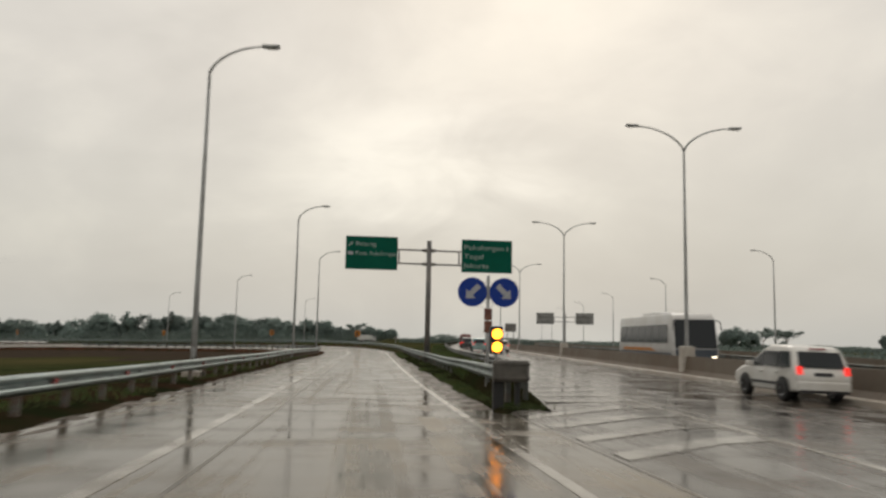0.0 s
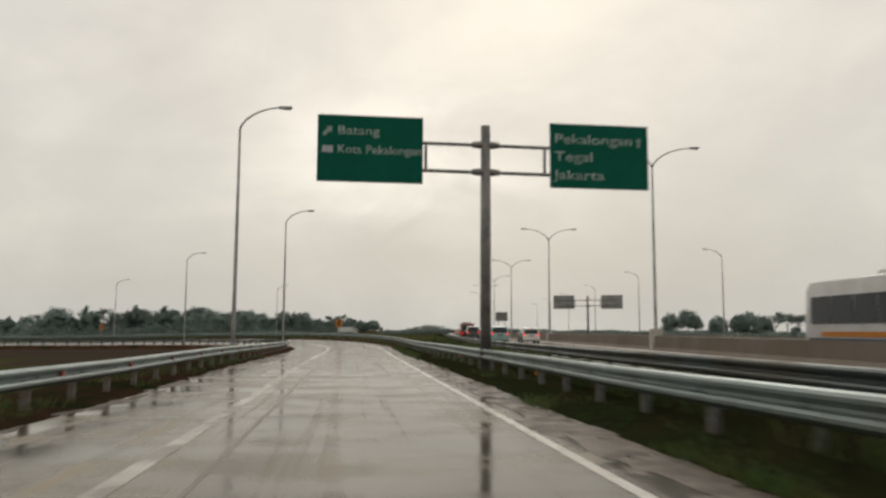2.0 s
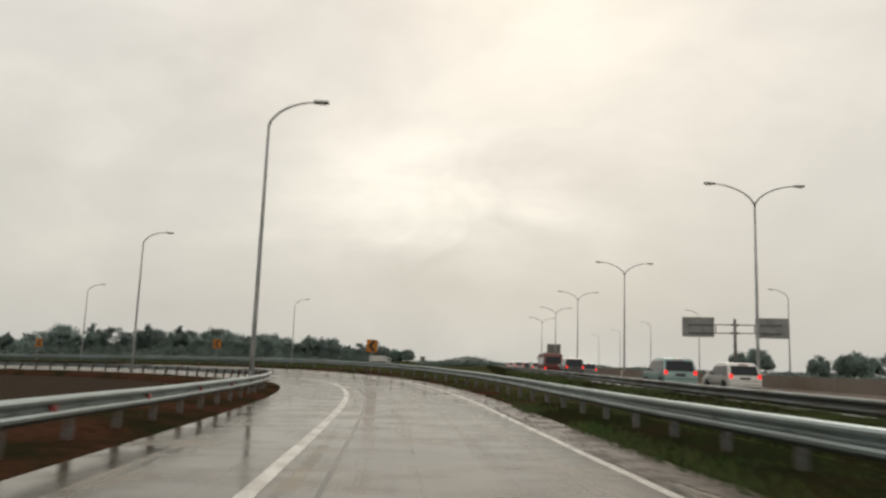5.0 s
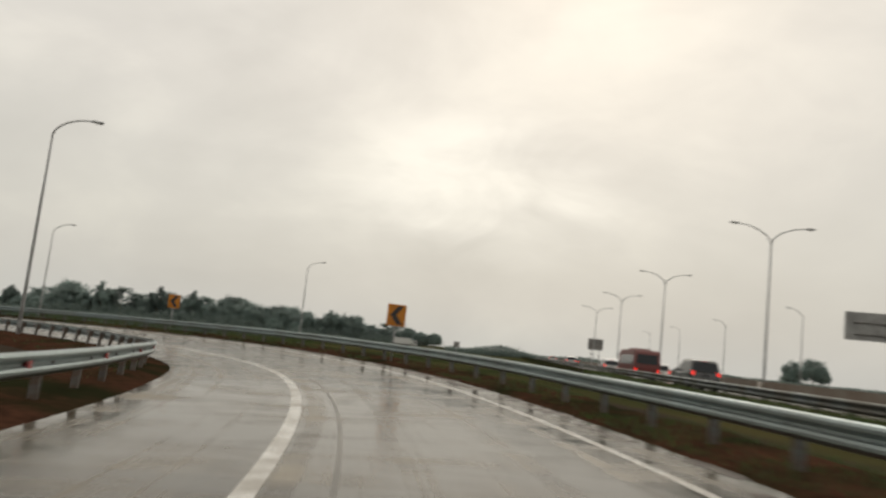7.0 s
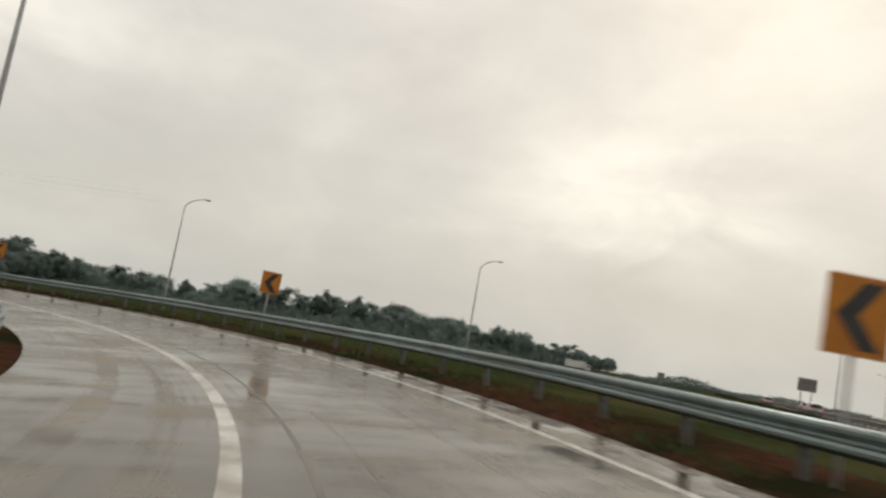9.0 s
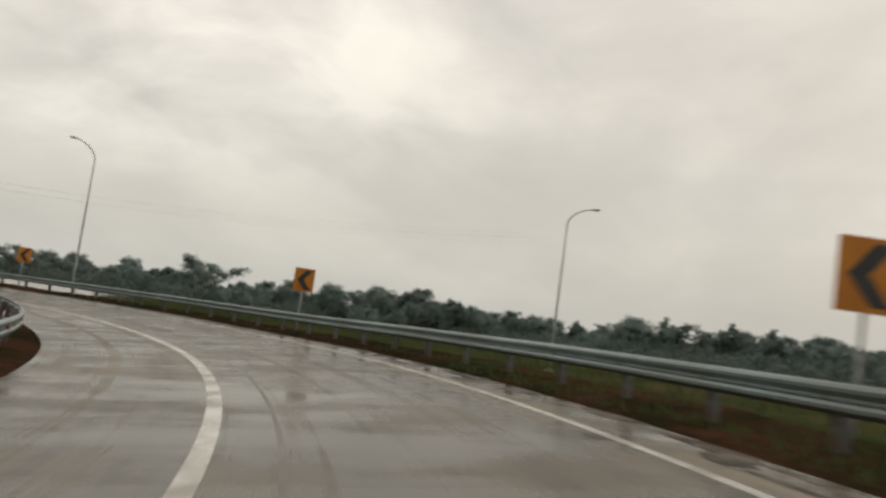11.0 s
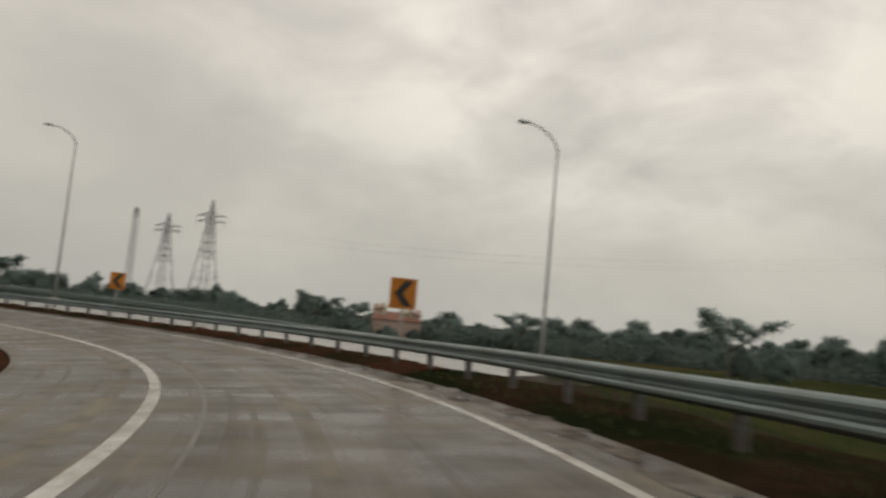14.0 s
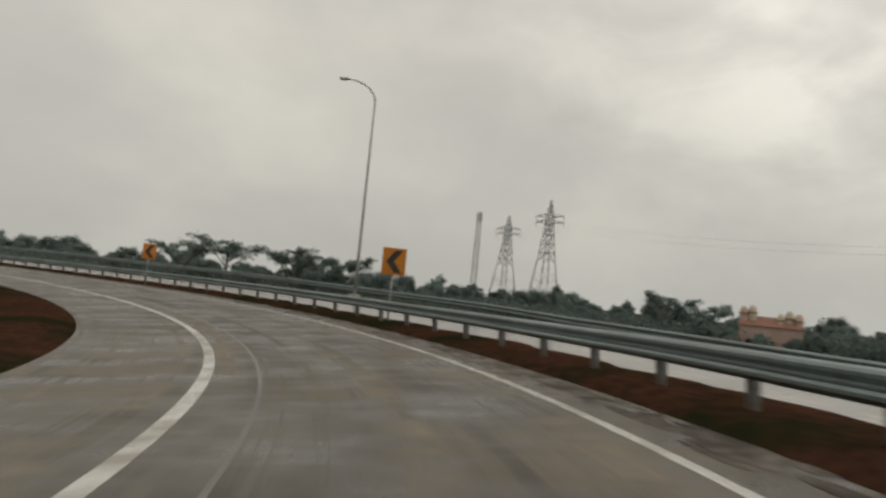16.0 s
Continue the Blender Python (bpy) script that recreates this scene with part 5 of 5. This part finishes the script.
villa = house("low pink house with round-topped cream towers among trees", pose(-203, 157.4, land(-203, 157.4) - 0.1, 0, 0, 78), 10, 8, 4.6, M_PLASTER)
for x, y, w, up, wall in ((-4.5, -2.2, 1.15, 7.9, M_PLASTER), (-3.1, -1.8, 1.2, 8.2, M_CREAM), (1.5, -2.4, 1.1, 7.1, M_CREAM), (2.9, -2.0, 1.25, 7.7, M_CREAM), (4.4, -2.3, 1.2, 7.3, M_PLASTER)):
    bm = bmesh.new()
    tube(bm, [(x, y, 0), (x, y, up - w * 1.0), (x, y, up - w * 0.55), (x, y, up - w * 0.22), (x, y, up)], [w * 0.62, w * 0.62, w * 0.55, w * 0.36, 0.05], 12)
    tw = part("tower", bm, wall, villa, "round-topped plaster tower", True)
    bm = bmesh.new()
    tube(bm, [(x, y, up - w * 1.25), (x, y, up - w * 1.05)], w * 0.70, 12)
    part("cornice", bm, M_TILE, tw, "red-brown ring", True)


# ---- vehicles ----
def wheel_mesh(rad, wide):
    bm = bmesh.new()
    rings = []
    for x, q in ((-wide / 2, 0.62), (-wide / 2, 0.93), (-wide / 2 + 0.03, 1.0), (wide / 2 - 0.03, 1.0), (wide / 2, 0.93), (wide / 2, 0.62)):
        rings.append([bm.verts.new((x, rad * q * math.cos(2 * math.pi * k / 20), rad * q * math.sin(2 * math.pi * k / 20))) for k in range(20)])
    for a, b in zip(rings, rings[1:]):
        for k in range(20):
            bm.faces.new((a[k], a[(k + 1) % 20], b[(k + 1) % 20], b[k]))
    tyre = mesh_of("tyre", bm, M_TYRE, True)
    bm = bmesh.new()
    for sd in (-1, 1):
        c = bm.verts.new((sd * wide * 0.30, 0, 0))
        o = [bm.verts.new((sd * wide * (0.42 if k % 4 < 2 else 0.30), rad * 0.63 * math.cos(2 * math.pi * k / 20), rad * 0.63 * math.sin(2 * math.pi * k / 20))) for k in range(20)]
        for k in range(20):
            bm.faces.new((c, o[k], o[(k + 1) % 20]))
    bmesh.ops.recalc_face_normals(bm, faces=bm.faces)
    return tyre, mesh_of("rim", bm, M_RIM)


WHEELS = {rad: wheel_mesh(rad, wide) for rad, wide in ((0.31, 0.2), (0.34, 0.22), (0.50, 0.28))}


def shell(outline, wide, belt, roof, tuck):
    """A body from its side outline (y, z), narrowing above the belt line."""
    bm = bmesh.new()

    def half(z):
        k = min(max((z - belt) / (roof - belt), 0), 1)
        return wide / 2 * (1 - tuck * k) - (0.05 if z < 0.35 else 0)
    left = [bm.verts.new((-half(z), y, z)) for y, z in outline]
    right = [bm.verts.new((half(z), y, z)) for y, z in outline]
    n = len(outline)
    fl, fr = bm.faces.new(left), bm.faces.new(right[::-1])
    for i in range(n):
        bm.faces.new((left[(i + 1) % n], left[i], right[i], right[(i + 1) % n]))
    bmesh.ops.recalc_face_normals(bm, faces=bm.faces)
    edges = [e for e in bm.edges if any(f in (fl, fr) for f in e.link_faces)]
    bmesh.ops.bevel(bm, geom=edges, offset=0.10, segments=4, affect='EDGES', profile=0.6)
    bmesh.ops.triangulate(bm, faces=[f for f in bm.faces if len(f.verts) > 4])
    return bm


def quad_plate(bm, corners, out):
    """A thin pane with the given four corners, given thickness along out."""
    a = [bm.verts.new(Vector(c)) for c in corners]
    b = [bm.verts.new(Vector(c) + Vector(out)) for c in corners]
    bm.faces.new(a)
    bm.faces.new(b[::-1])
    for i in range(4):
        bm.faces.new((a[i], a[(i + 1) % 4], b[(i + 1) % 4], b[i]))
    bmesh.ops.recalc_face_normals(bm, faces=bm.faces)


def car(label, paint, at, length=4.2, wide=1.70, roof=1.68, rad=0.31, group="cars on the motorway", category="car", tall_tail=False):
    """A people carrier that faces +y."""
    c = thing("car", label, category, group, at=at)
    L, belt, tuck = length / 2, roof * 0.56, 0.17
    hood = roof * 0.60
    out = [(-L + 0.02, 0.34), (-L - 0.03, 0.60), (-L - 0.01, belt - 0.06), (-L + 0.06, belt + 0.06), (-L + 0.26, roof - 0.22), (-L + 0.38, roof - 0.10), (-L + 0.62, roof - 0.03), (-0.25, roof), (L - 2.1, roof - 0.05),
           (L - 1.78, roof - 0.17), (L - 1.14, hood + 0.07), (L - 0.95, hood + 0.01), (L - 0.5, hood - 0.06), (L - 0.20, hood - 0.17), (L - 0.05, 0.70), (L, 0.52), (L - 0.05, 0.30), (L - 0.4, 0.24), (-L + 0.3, 0.26)]
    part("body", shell(out, wide, belt, roof, tuck), paint, c, "", True)

    def side(z):
        k = min(max((z - belt) / (roof - belt), 0), 1)
        return wide / 2 * (1 - tuck * k)
    z0, z1 = belt + 0.05, roof - 0.20
    for sd in (-1, 1):
        for ya, yb, yc, yd in ((-L + 0.28, -L + 0.98, -L + 0.98, -L + 0.42), (-L + 1.03, -L + 1.93, -L + 1.93, -L + 1.03), (-L + 1.98, L - 1.14, L - 1.92, -L + 1.98)):
            bm = bmesh.new()
            quad_plate(bm, [(sd * (side(z0) + 0.002), ya, z0), (sd * (side(z0) + 0.002), yb, z0), (sd * (side(z1) + 0.002), yc, z1), (sd * (side(z1) + 0.002), yd, z1)], (sd * 0.012, 0, 0))
            part("side_window", bm, M_GLASS, c, "dark tinted window")
        bm = bmesh.new()
        box(bm, -0.11, 0.11, -0.06, 0.07, -0.08, 0.08, 0.03, Matrix.Translation((sd * (wide / 2 + 0.10), L - 1.35, belt + 0.10)))
        part("mirror", bm, paint, c)
        bm = bmesh.new()
        quad_plate(bm, [(sd * (wide / 2 + 0.003), -L + 0.5, 0.42), (sd * (wide / 2 + 0.003), L - 0.6, 0.42), (sd * (wide / 2 + 0.003), L - 0.6, 0.50), (sd * (wide / 2 + 0.003), -L + 0.5, 0.50)], (sd * 0.012, 0, 0))
        part("side_strip", bm, M_TRIM if paint is not M_TRIM else M_BLACK, c)
        for y in (-L + 0.72, L - 0.80):
            bm = bmesh.new()
            n = 18
            mid = [bm.verts.new((sd * (wide / 2 + 0.006), y + (rad + 0.055) * math.cos(math.pi * (k / n * 1.24 - 0.12)), rad + (rad + 0.055) * math.sin(math.pi * (k / n * 1.24 - 0.12)))) for k in range(n + 1)]
            bm.faces.new(mid)
            bmesh.ops.solidify(bm, geom=bm.faces[:], thickness=0.01)
            part("wheel_arch", bm, M_TRIM, c)
            wh = piece("wheel", WHEELS[rad][0], c, pose(sd * (wide / 2 - 0.07), y, rad))
            piece("rim", WHEELS[rad][1], wh)
        bm = bmesh.new()
        zt = (belt - 0.12, belt + 0.10) if not tall_tail else (belt - 0.18, roof - 0.25)
        quad_plate(bm, [(sd * (wide / 2 - 0.05), -L + 0.0, zt[0]), (sd * (wide / 2 - 0.22), -L + 0.0, zt[0]), (sd * (wide / 2 - (0.20 if not tall_tail else 0.18)), -L + 0.02 + (0.10 if tall_tail else 0), zt[1]), (sd * (wide / 2 - 0.06), -L + 0.03 + (0.10 if tall_tail else 0), zt[1])], (0, -0.03, 0))
        part("tail_light", bm, M_TAIL, c, "lit red tail light")
        bm = bmesh.new()
        quad_plate(bm, [(sd * (wide / 2 - 0.08), L - 0.13, hood - 0.30), (sd * (wide / 2 - 0.48), L - 0.04, hood - 0.32), (sd * (wide / 2 - 0.48), L - 0.10, hood - 0.20), (sd * (wide / 2 - 0.08), L - 0.24, hood - 0.16)], (0, 0.04, 0))
        part("headlight", bm, M_LAMPGLASS, c)
    tw = wide / 2 * (1 - tuck * 0.8) - 0.10
    bm = bmesh.new()
    quad_plate(bm, [(-wide / 2 + 0.15, -L + 0.06, belt + 0.06), (wide / 2 - 0.15, -L + 0.06, belt + 0.06), (tw, -L + 0.27, roof - 0.19), (-tw, -L + 0.27, roof - 0.19)], (0, -0.03, 0.0))
    part("rear_window", bm, M_GLASS, c, "dark tinted window")
    bm = bmesh.new()
    quad_plate(bm, [(-wide / 2 + 0.14, L - 1.06, hood + 0.05), (wide / 2 - 0.14, L - 1.06, hood + 0.05), (tw, L - 1.72, roof - 0.21), (-tw, L - 1.72, roof - 0.21)], (0, 0.03, 0.02))
    part("windscreen", bm, M_GLASS, c)
    bm = bmesh.new()
    box(bm, -0.26, 0.26, -L - 0.02, -L + 0.02, belt - 0.20, belt - 0.06, 0.005)
    part("number_plate", bm, M_PLATE, c)
    bm = bmesh.new()
    box(bm, -wide / 2 + 0.04, wide / 2 - 0.04, -L - 0.06, -L + 0.12, 0.30, 0.58, 0.05)
    part("bumper", bm, paint, c)
    bm = bmesh.new()
    box(bm, -wide / 2 + 0.10, wide / 2 - 0.10, -L - 0.065, -L + 0.02, 0.26, 0.34, 0.01)
    part("bumper_lip", bm, M_TRIM, c)
    bm = bmesh.new()
    box(bm, -0.22, 0.22, -L + 0.27, -L + 0.33, roof - 0.13, roof - 0.09, 0.004)
    part("brake_light", bm, M_TAIL if tall_tail else M_REFLECT, c)
    for sd in (-1, 1):
        for y in (-L + 1.10, -L + 2.05):
            bm = bmesh.new()
            box(bm, -0.012, 0.02, -0.09, 0.09, -0.014, 0.014, 0.006, Matrix.Translation((sd * (wide / 2 + 0.004), y, belt - 0.10)) @ Matrix.Scale(sd, 4, (1, 0, 0)))
            bmesh.ops.recalc_face_normals(bm, faces=bm.faces)
            part("door_handle", bm, paint, c)
    bm = bmesh.new()
    tube(bm, [(0.05, -L + 0.03, belt + 0.07), (-0.30, -L + 0.07, belt + 0.16)], 0.010, 5)
    part("rear_wiper", bm, M_TRIM, c)
    return c


P_WHITE = shader("white_car_paint", (0.70, 0.69, 0.66), 0.25, coat=0.6, blotch=(0.62, 0.60, 0.56), blotch_scale=1.5)
P_TEAL = shader("pale_teal_car_paint", (0.25, 0.37, 0.36), 0.25, 0.2, coat=0.6, blotch=(0.21, 0.31, 0.30), blotch_scale=1.5)
P_BLACK = shader("black_car_paint", (0.02, 0.02, 0.022), 0.22, coat=0.8, blotch=(0.035, 0.033, 0.03), blotch_scale=2)
P_GREY = shader("grey_car_paint", (0.17, 0.175, 0.18), 0.25, 0.3, coat=0.6, blotch=(0.14, 0.14, 0.14), blotch_scale=2)
P_SILVER = shader("silver_car_paint", (0.42, 0.42, 0.41), 0.28, 0.4, coat=0.5, blotch=(0.35, 0.345, 0.33), blotch_scale=2)
P_RED = shader("dull_red_coach_paint", (0.16, 0.04, 0.035), 0.5, coat=0.0, blotch=(0.13, 0.04, 0.035), blotch_scale=1)
car("white people carrier with lit red tail lights on wet road", P_WHITE, MAIN.place(1.75, -1.95, 0.0), 3.9, 1.58, 1.56, 0.31)
car("pale teal people carrier with lit red tail lights", P_TEAL, MAIN.place(79, -5.5, 0.0), 4.35, 1.74, 1.70, 0.34)
car("white hatchback with lit tail lights in the spray", P_WHITE, MAIN.place(78, -2.6, 0.0), 4.0, 1.66, 1.55, 0.31)
car("black van with lit tail lights on the wet motorway", P_BLACK, MAIN.place(109, -6.0, 0.0), 4.3, 1.72, 1.82, 0.34)
car("dark car with lit red tail lights on the motorway", P_GREY, MAIN.place(120, -2.9, 0.0), 4.2, 1.7, 1.5, 0.31)
car("silver car with lit red tail lights on the motorway", P_SILVER, MAIN.place(143, -5.9, 0.0), 4.2, 1.7, 1.5, 0.31)
car("white car with lit red tail lights on the motorway", P_WHITE, MAIN.place(134, -2.9, 0.0), 4.2, 1.7, 1.52, 0.31)
car("dark car with lit red tail lights far along the motorway", P_BLACK, MAIN.place(156, -3.0, 0.0), 4.2, 1.7, 1.6, 0.31)
car("silver car with lit red tail lights far along the motorway", P_SILVER, MAIN.place(190, -5.8, 0.0), 4.2, 1.7, 1.6, 0.31)
car("black car with lit red tail lights far along the motorway", P_BLACK, MAIN.place(213, -3.2, 0.0), 4.2, 1.7, 1.6, 0.31)
car("white car with lit red tail lights far along the motorway", P_WHITE, MAIN.place(243, -5.6, 0.0), 4.2, 1.7, 1.6, 0.31)


def coach(label, at, low, high, length=11.5, stripe=None):
    """A long-distance coach that faces +y."""
    c = thing("bus", label, "bus", "coaches", at=at)
    w, L, top = 2.5, length / 2, 3.5
    out = [(-L, 0.45), (-L - 0.02, 1.5), (-L + 0.10, top - 0.35), (-L + 0.4, top), (L - 0.7, top), (L - 0.25, top - 0.35), (L, 1.4), (L - 0.02, 0.45), (L - 0.2, 0.32), (-L + 0.2, 0.32)]
    part("body", shell(out, w, 1.6, top, 0.05), high, c, "", True)
    for sd in (-1, 1):
        bm = bmesh.new()
        quad_plate(bm, [(sd * 1.253, -L + 0.3, 0.5), (sd * 1.253, L - 0.4, 0.5), (sd * 1.253, L - 0.4, 1.15), (sd * 1.253, -L + 0.3, 1.15)], (sd * 0.01, 0, 0))
        part("skirt", bm, low, c, "coloured lower panel")
        if stripe is not None:
            bm = bmesh.new()
            quad_plate(bm, [(sd * 1.253, -L + 1.2, 1.22), (sd * 1.253, L - 3.2, 1.22), (sd * 1.253, L - 4.4, 1.42), (sd * 1.253, -L + 1.2, 1.42)], (sd * 0.01, 0, 0))
            part("stripe", bm, stripe, c, "amber stripe")
        n = 7
        for i in range(n):
            ya = -L + 0.5 + i * (length - 1.6) / n
            yb = ya + (length - 1.6) / n - 0.07
            bm = bmesh.new()
            quad_plate(bm, [(sd * 1.252, ya, 1.75), (sd * 1.252, yb, 1.75), (sd * 1.205, yb, 2.85), (sd * 1.205, ya, 2.85)], (sd * 0.012, 0, 0))
            part("side_window", bm, M_GLASS, c)
        for y in (-L + 2.6, L - 2.4):
            wh = piece("wheel", WHEELS[0.50][0], c, pose(sd * 1.13, y, 0.5))
            piece("rim", WHEELS[0.50][1], wh)
        bm = bmesh.new()
        quad_plate(bm, [(sd * 0.86, L + 0.0, 0.80), (sd * 1.10, L + 0.0, 0.80), (sd * 1.10, L + 0.0, 0.96), (sd * 0.86, L + 0.0, 0.96)], (0, 0.045, 0))
        part("headlight", bm, M_HEAD, c, "lit headlight")
        bm = bmesh.new()
        quad_plate(bm, [(sd * 0.95, -L - 0.01, 0.9), (sd * 1.15, -L - 0.01, 0.9), (sd * 1.15, -L - 0.02, 1.35), (sd * 0.95, -L - 0.02, 1.35)], (0, -0.03, 0))
        part("tail_light", bm, M_TAIL, c, "lit red tail light")
        bm = bmesh.new()
        tube(bm, [(sd * 1.1, L - 0.3, 3.1), (sd * 1.3, L + 0.15, 3.0), (sd * 1.35, L + 0.2, 2.5)], 0.03, 6)
        part("mirror_arm", bm, M_TRIM, c)
    bm = bmesh.new()
    quad_plate(bm, [(-1.17, L - 0.01, 1.42), (1.17, L - 0.01, 1.42), (1.12, L - 0.25, 3.13), (-1.12, L - 0.25, 3.13)], (0, 0.05, 0.0))
    part("windscreen", bm, M_GLASS, c)
    bm = bmesh.new()
    box(bm, -1.12, 1.12, L - 0.06, L + 0.03, 0.42, 0.72, 0.02)
    part("bumper", bm, M_TRIM, c)
    bm = bmesh.new()
    quad_plate(bm, [(-1.14, L - 0.008, 0.74), (1.14, L - 0.008, 0.74), (1.16, L + 0.0, 1.36), (-1.16, L + 0.0, 1.36)], (0, 0.025, 0.0))
    part("front_panel", bm, low, c, "coloured front panel")
    bm = bmesh.new()
    quad_plate(bm, [(-1.0, -L + 0.0, 1.9), (1.0, -L + 0.0, 1.9), (0.95, -L + 0.09, 3.0), (-0.95, -L + 0.09, 3.0)], (0, -0.035, 0.0))
    part("rear_window", bm, M_GLASS, c)
    bm = bmesh.new()
    box(bm, -0.8, 0.8, -1.6, 1.2, top - 0.02, top + 0.22, 0.06)
    part("roof_unit", bm, high, c)
    return c


def box_truck(label, at):
    """A white lorry with a closed cargo box, that faces +x."""
    c = thing("truck", label, "truck", at=at)
    bm = bmesh.new()
    box(bm, -4.6, 2.4, -1.2, 1.2, 1.0, 3.45, 0.05)
    cargo = part("cargo_box", bm, M_SHED, c, "white sheet-metal cargo box")
    for x in (-4.2, -2.6, -1.0, 0.6, 2.0):
        bm = bmesh.new()
        box(bm, x - 0.03, x + 0.03, -1.225, -1.2, 1.05, 3.4)
        part("rib", bm, M_SHED, cargo)
    bm = bmesh.new()
    box(bm, 2.55, 4.5, -1.08, 1.08, 0.55, 2.6, 0.14)
    cab = part("cab", bm, P_COACH, c, "white cab")
    bm = bmesh.new()
    box(bm, 4.48, 4.53, -0.95, 0.95, 1.6, 2.35, 0.02)
    part("windscreen", bm, M_GLASS, cab)
    for sd in (-1, 1):
        bm = bmesh.new()
        box(bm, 3.2, 4.2, sd * 1.085 - 0.012, sd * 1.085 + 0.012, 1.6, 2.3, 0.005)
        part("side_window", bm, M_GLASS, cab)
    bm = bmesh.new()
    box(bm, -4.5, 3.6, -0.45, 0.45, 0.6, 1.0)
    part("chassis", bm, M_TRIM, c)
    for x in (-3.2, -2.1, 3.5):
        for sd in (-1, 1):
            wh = piece("wheel", WHEELS[0.50][0], c, pose(x, sd * 1.0, 0.5, 0, 0, 90))
            piece("rim", WHEELS[0.50][1], wh)
    return c


P_COACH = shader("white_coach_paint", (0.62, 0.62, 0.61), 0.3, coat=0.4, blotch=(0.53, 0.52, 0.5), blotch_scale=0.8)
P_BLUEGREY = shader("dark_blue_grey_coach_panel", (0.055, 0.07, 0.095), 0.3, coat=0.4, blotch=(0.07, 0.08, 0.10), blotch_scale=1)
coach("white coach with dark glass on the far carriageway", MAIN.place(27.0, 2.6, 0.0, 180), P_BLUEGREY, P_COACH, stripe=M_AMBER).scale.z = 0.93
box_truck("white box lorry far off beyond the bend", pose(2.0, 372, land(2.0, 372) + 0.02, 0, 0, 4))
coach("dull red coach with lit tail lights on the motorway", MAIN.place(127.0, -5.9, 0.0), P_RED, P_RED, 8.6).scale = (0.84, 0.84, 0.68)


# ---- pavement slabs, each its own piece ----
def slab(track, s0, s1, o0, o1, ds=1.25):
    g = 0.004
    lo = o0 if callable(o0) else (lambda s: o0)
    return strip(track, s0 + g, s1 - g, ds, lambda s: [(lo(s) + g, -0.16), (lo(s) + g, -0.008), (lo(s) + g + 0.012, 0.0), (o1 - g - 0.012, 0.0), (o1 - g, -0.008), (o1 - g, -0.16)], True, True, True)


JOINTS = [-40 + 5.0 * i for i in range(56)]
for a, b in zip(JOINTS, JOINTS[1:]):
    for o0, o1 in ((edge_l, -1.42), (-1.42, EDGE_R)):
        part("slab", slab(RAMP, a, b, o0, o1), M_RAMP, ramp_road)
for a, b in ((-140, -40), (235, 325)):
    ob = part("far_slabs", strip(RAMP, a, b, 1.5, lambda s: [(edge_l(s), -0.1), (edge_l(s), -0.003), (EDGE_R, -0.003), (EDGE_R, -0.1)], True, True, True), M_RAMP, ramp_road)
for i in range(30):
    a = -40 + 6.0 * i
    for o0, o1 in ((-8.8, -7.72), (-7.72, -4.4), (-4.4, -1.06)):
        part("slab", slab(MAIN, a, a + 6.0, o0, o1, 3.0), M_MAIN, main_road)
for a, b, o0, o1 in ((-140, -40, -8.8, -1.06), (140, 800, -8.8, -1.06), (-140, 800, 0.46, 12.3)):
    part("far_slabs", strip(MAIN, a, b, 4.0, [(o0, -0.1), (o0, -0.003), (o1, -0.003), (o1, -0.1)], True, True, True), M_MAIN, main_road)


# the gore: slabs that fill the wedge between the ramp and the motorway ahead of the nose
for i in range(15):
    a, b = -75.0 + 6.0 * i, -69.0 + 6.0 * i - 0.008
    bm = bmesh.new()
    uv = bm.loops.layers.uv.new("along")
    rows, where = [], {}
    for s in np.linspace(a, b, 4):
        left, right = RAMP.on(s, EDGE_R + 0.004), MAIN.on(s, -8.804)
        if s > -5:
            left = left.lerp(MAIN.on(s, edge_main(s)), min(1.0, (s + 5) / 1.2))
        row = [bm.verts.new(q) for q in (left - Vector((0, 0, 0.16)), left, left.lerp(right, 0.5), right, right - Vector((0, 0, 0.16)))]
        for v in row:
            where[v] = (v.co.x - 20, s)
        rows.append(row)
    for p, q in zip(rows, rows[1:]):
        for j in range(4):
            bm.faces.new((p[j], p[j + 1], q[j + 1], q[j]))
    bm.faces.new(rows[0])
    bm.faces.new(rows[-1])
    bmesh.ops.recalc_face_normals(bm, faces=bm.faces)
    for f in bm.faces:
        for lp in f.loops:
            lp[uv].uv = where[lp.vert]
    part("slab", bm, M_MAIN, main_road)
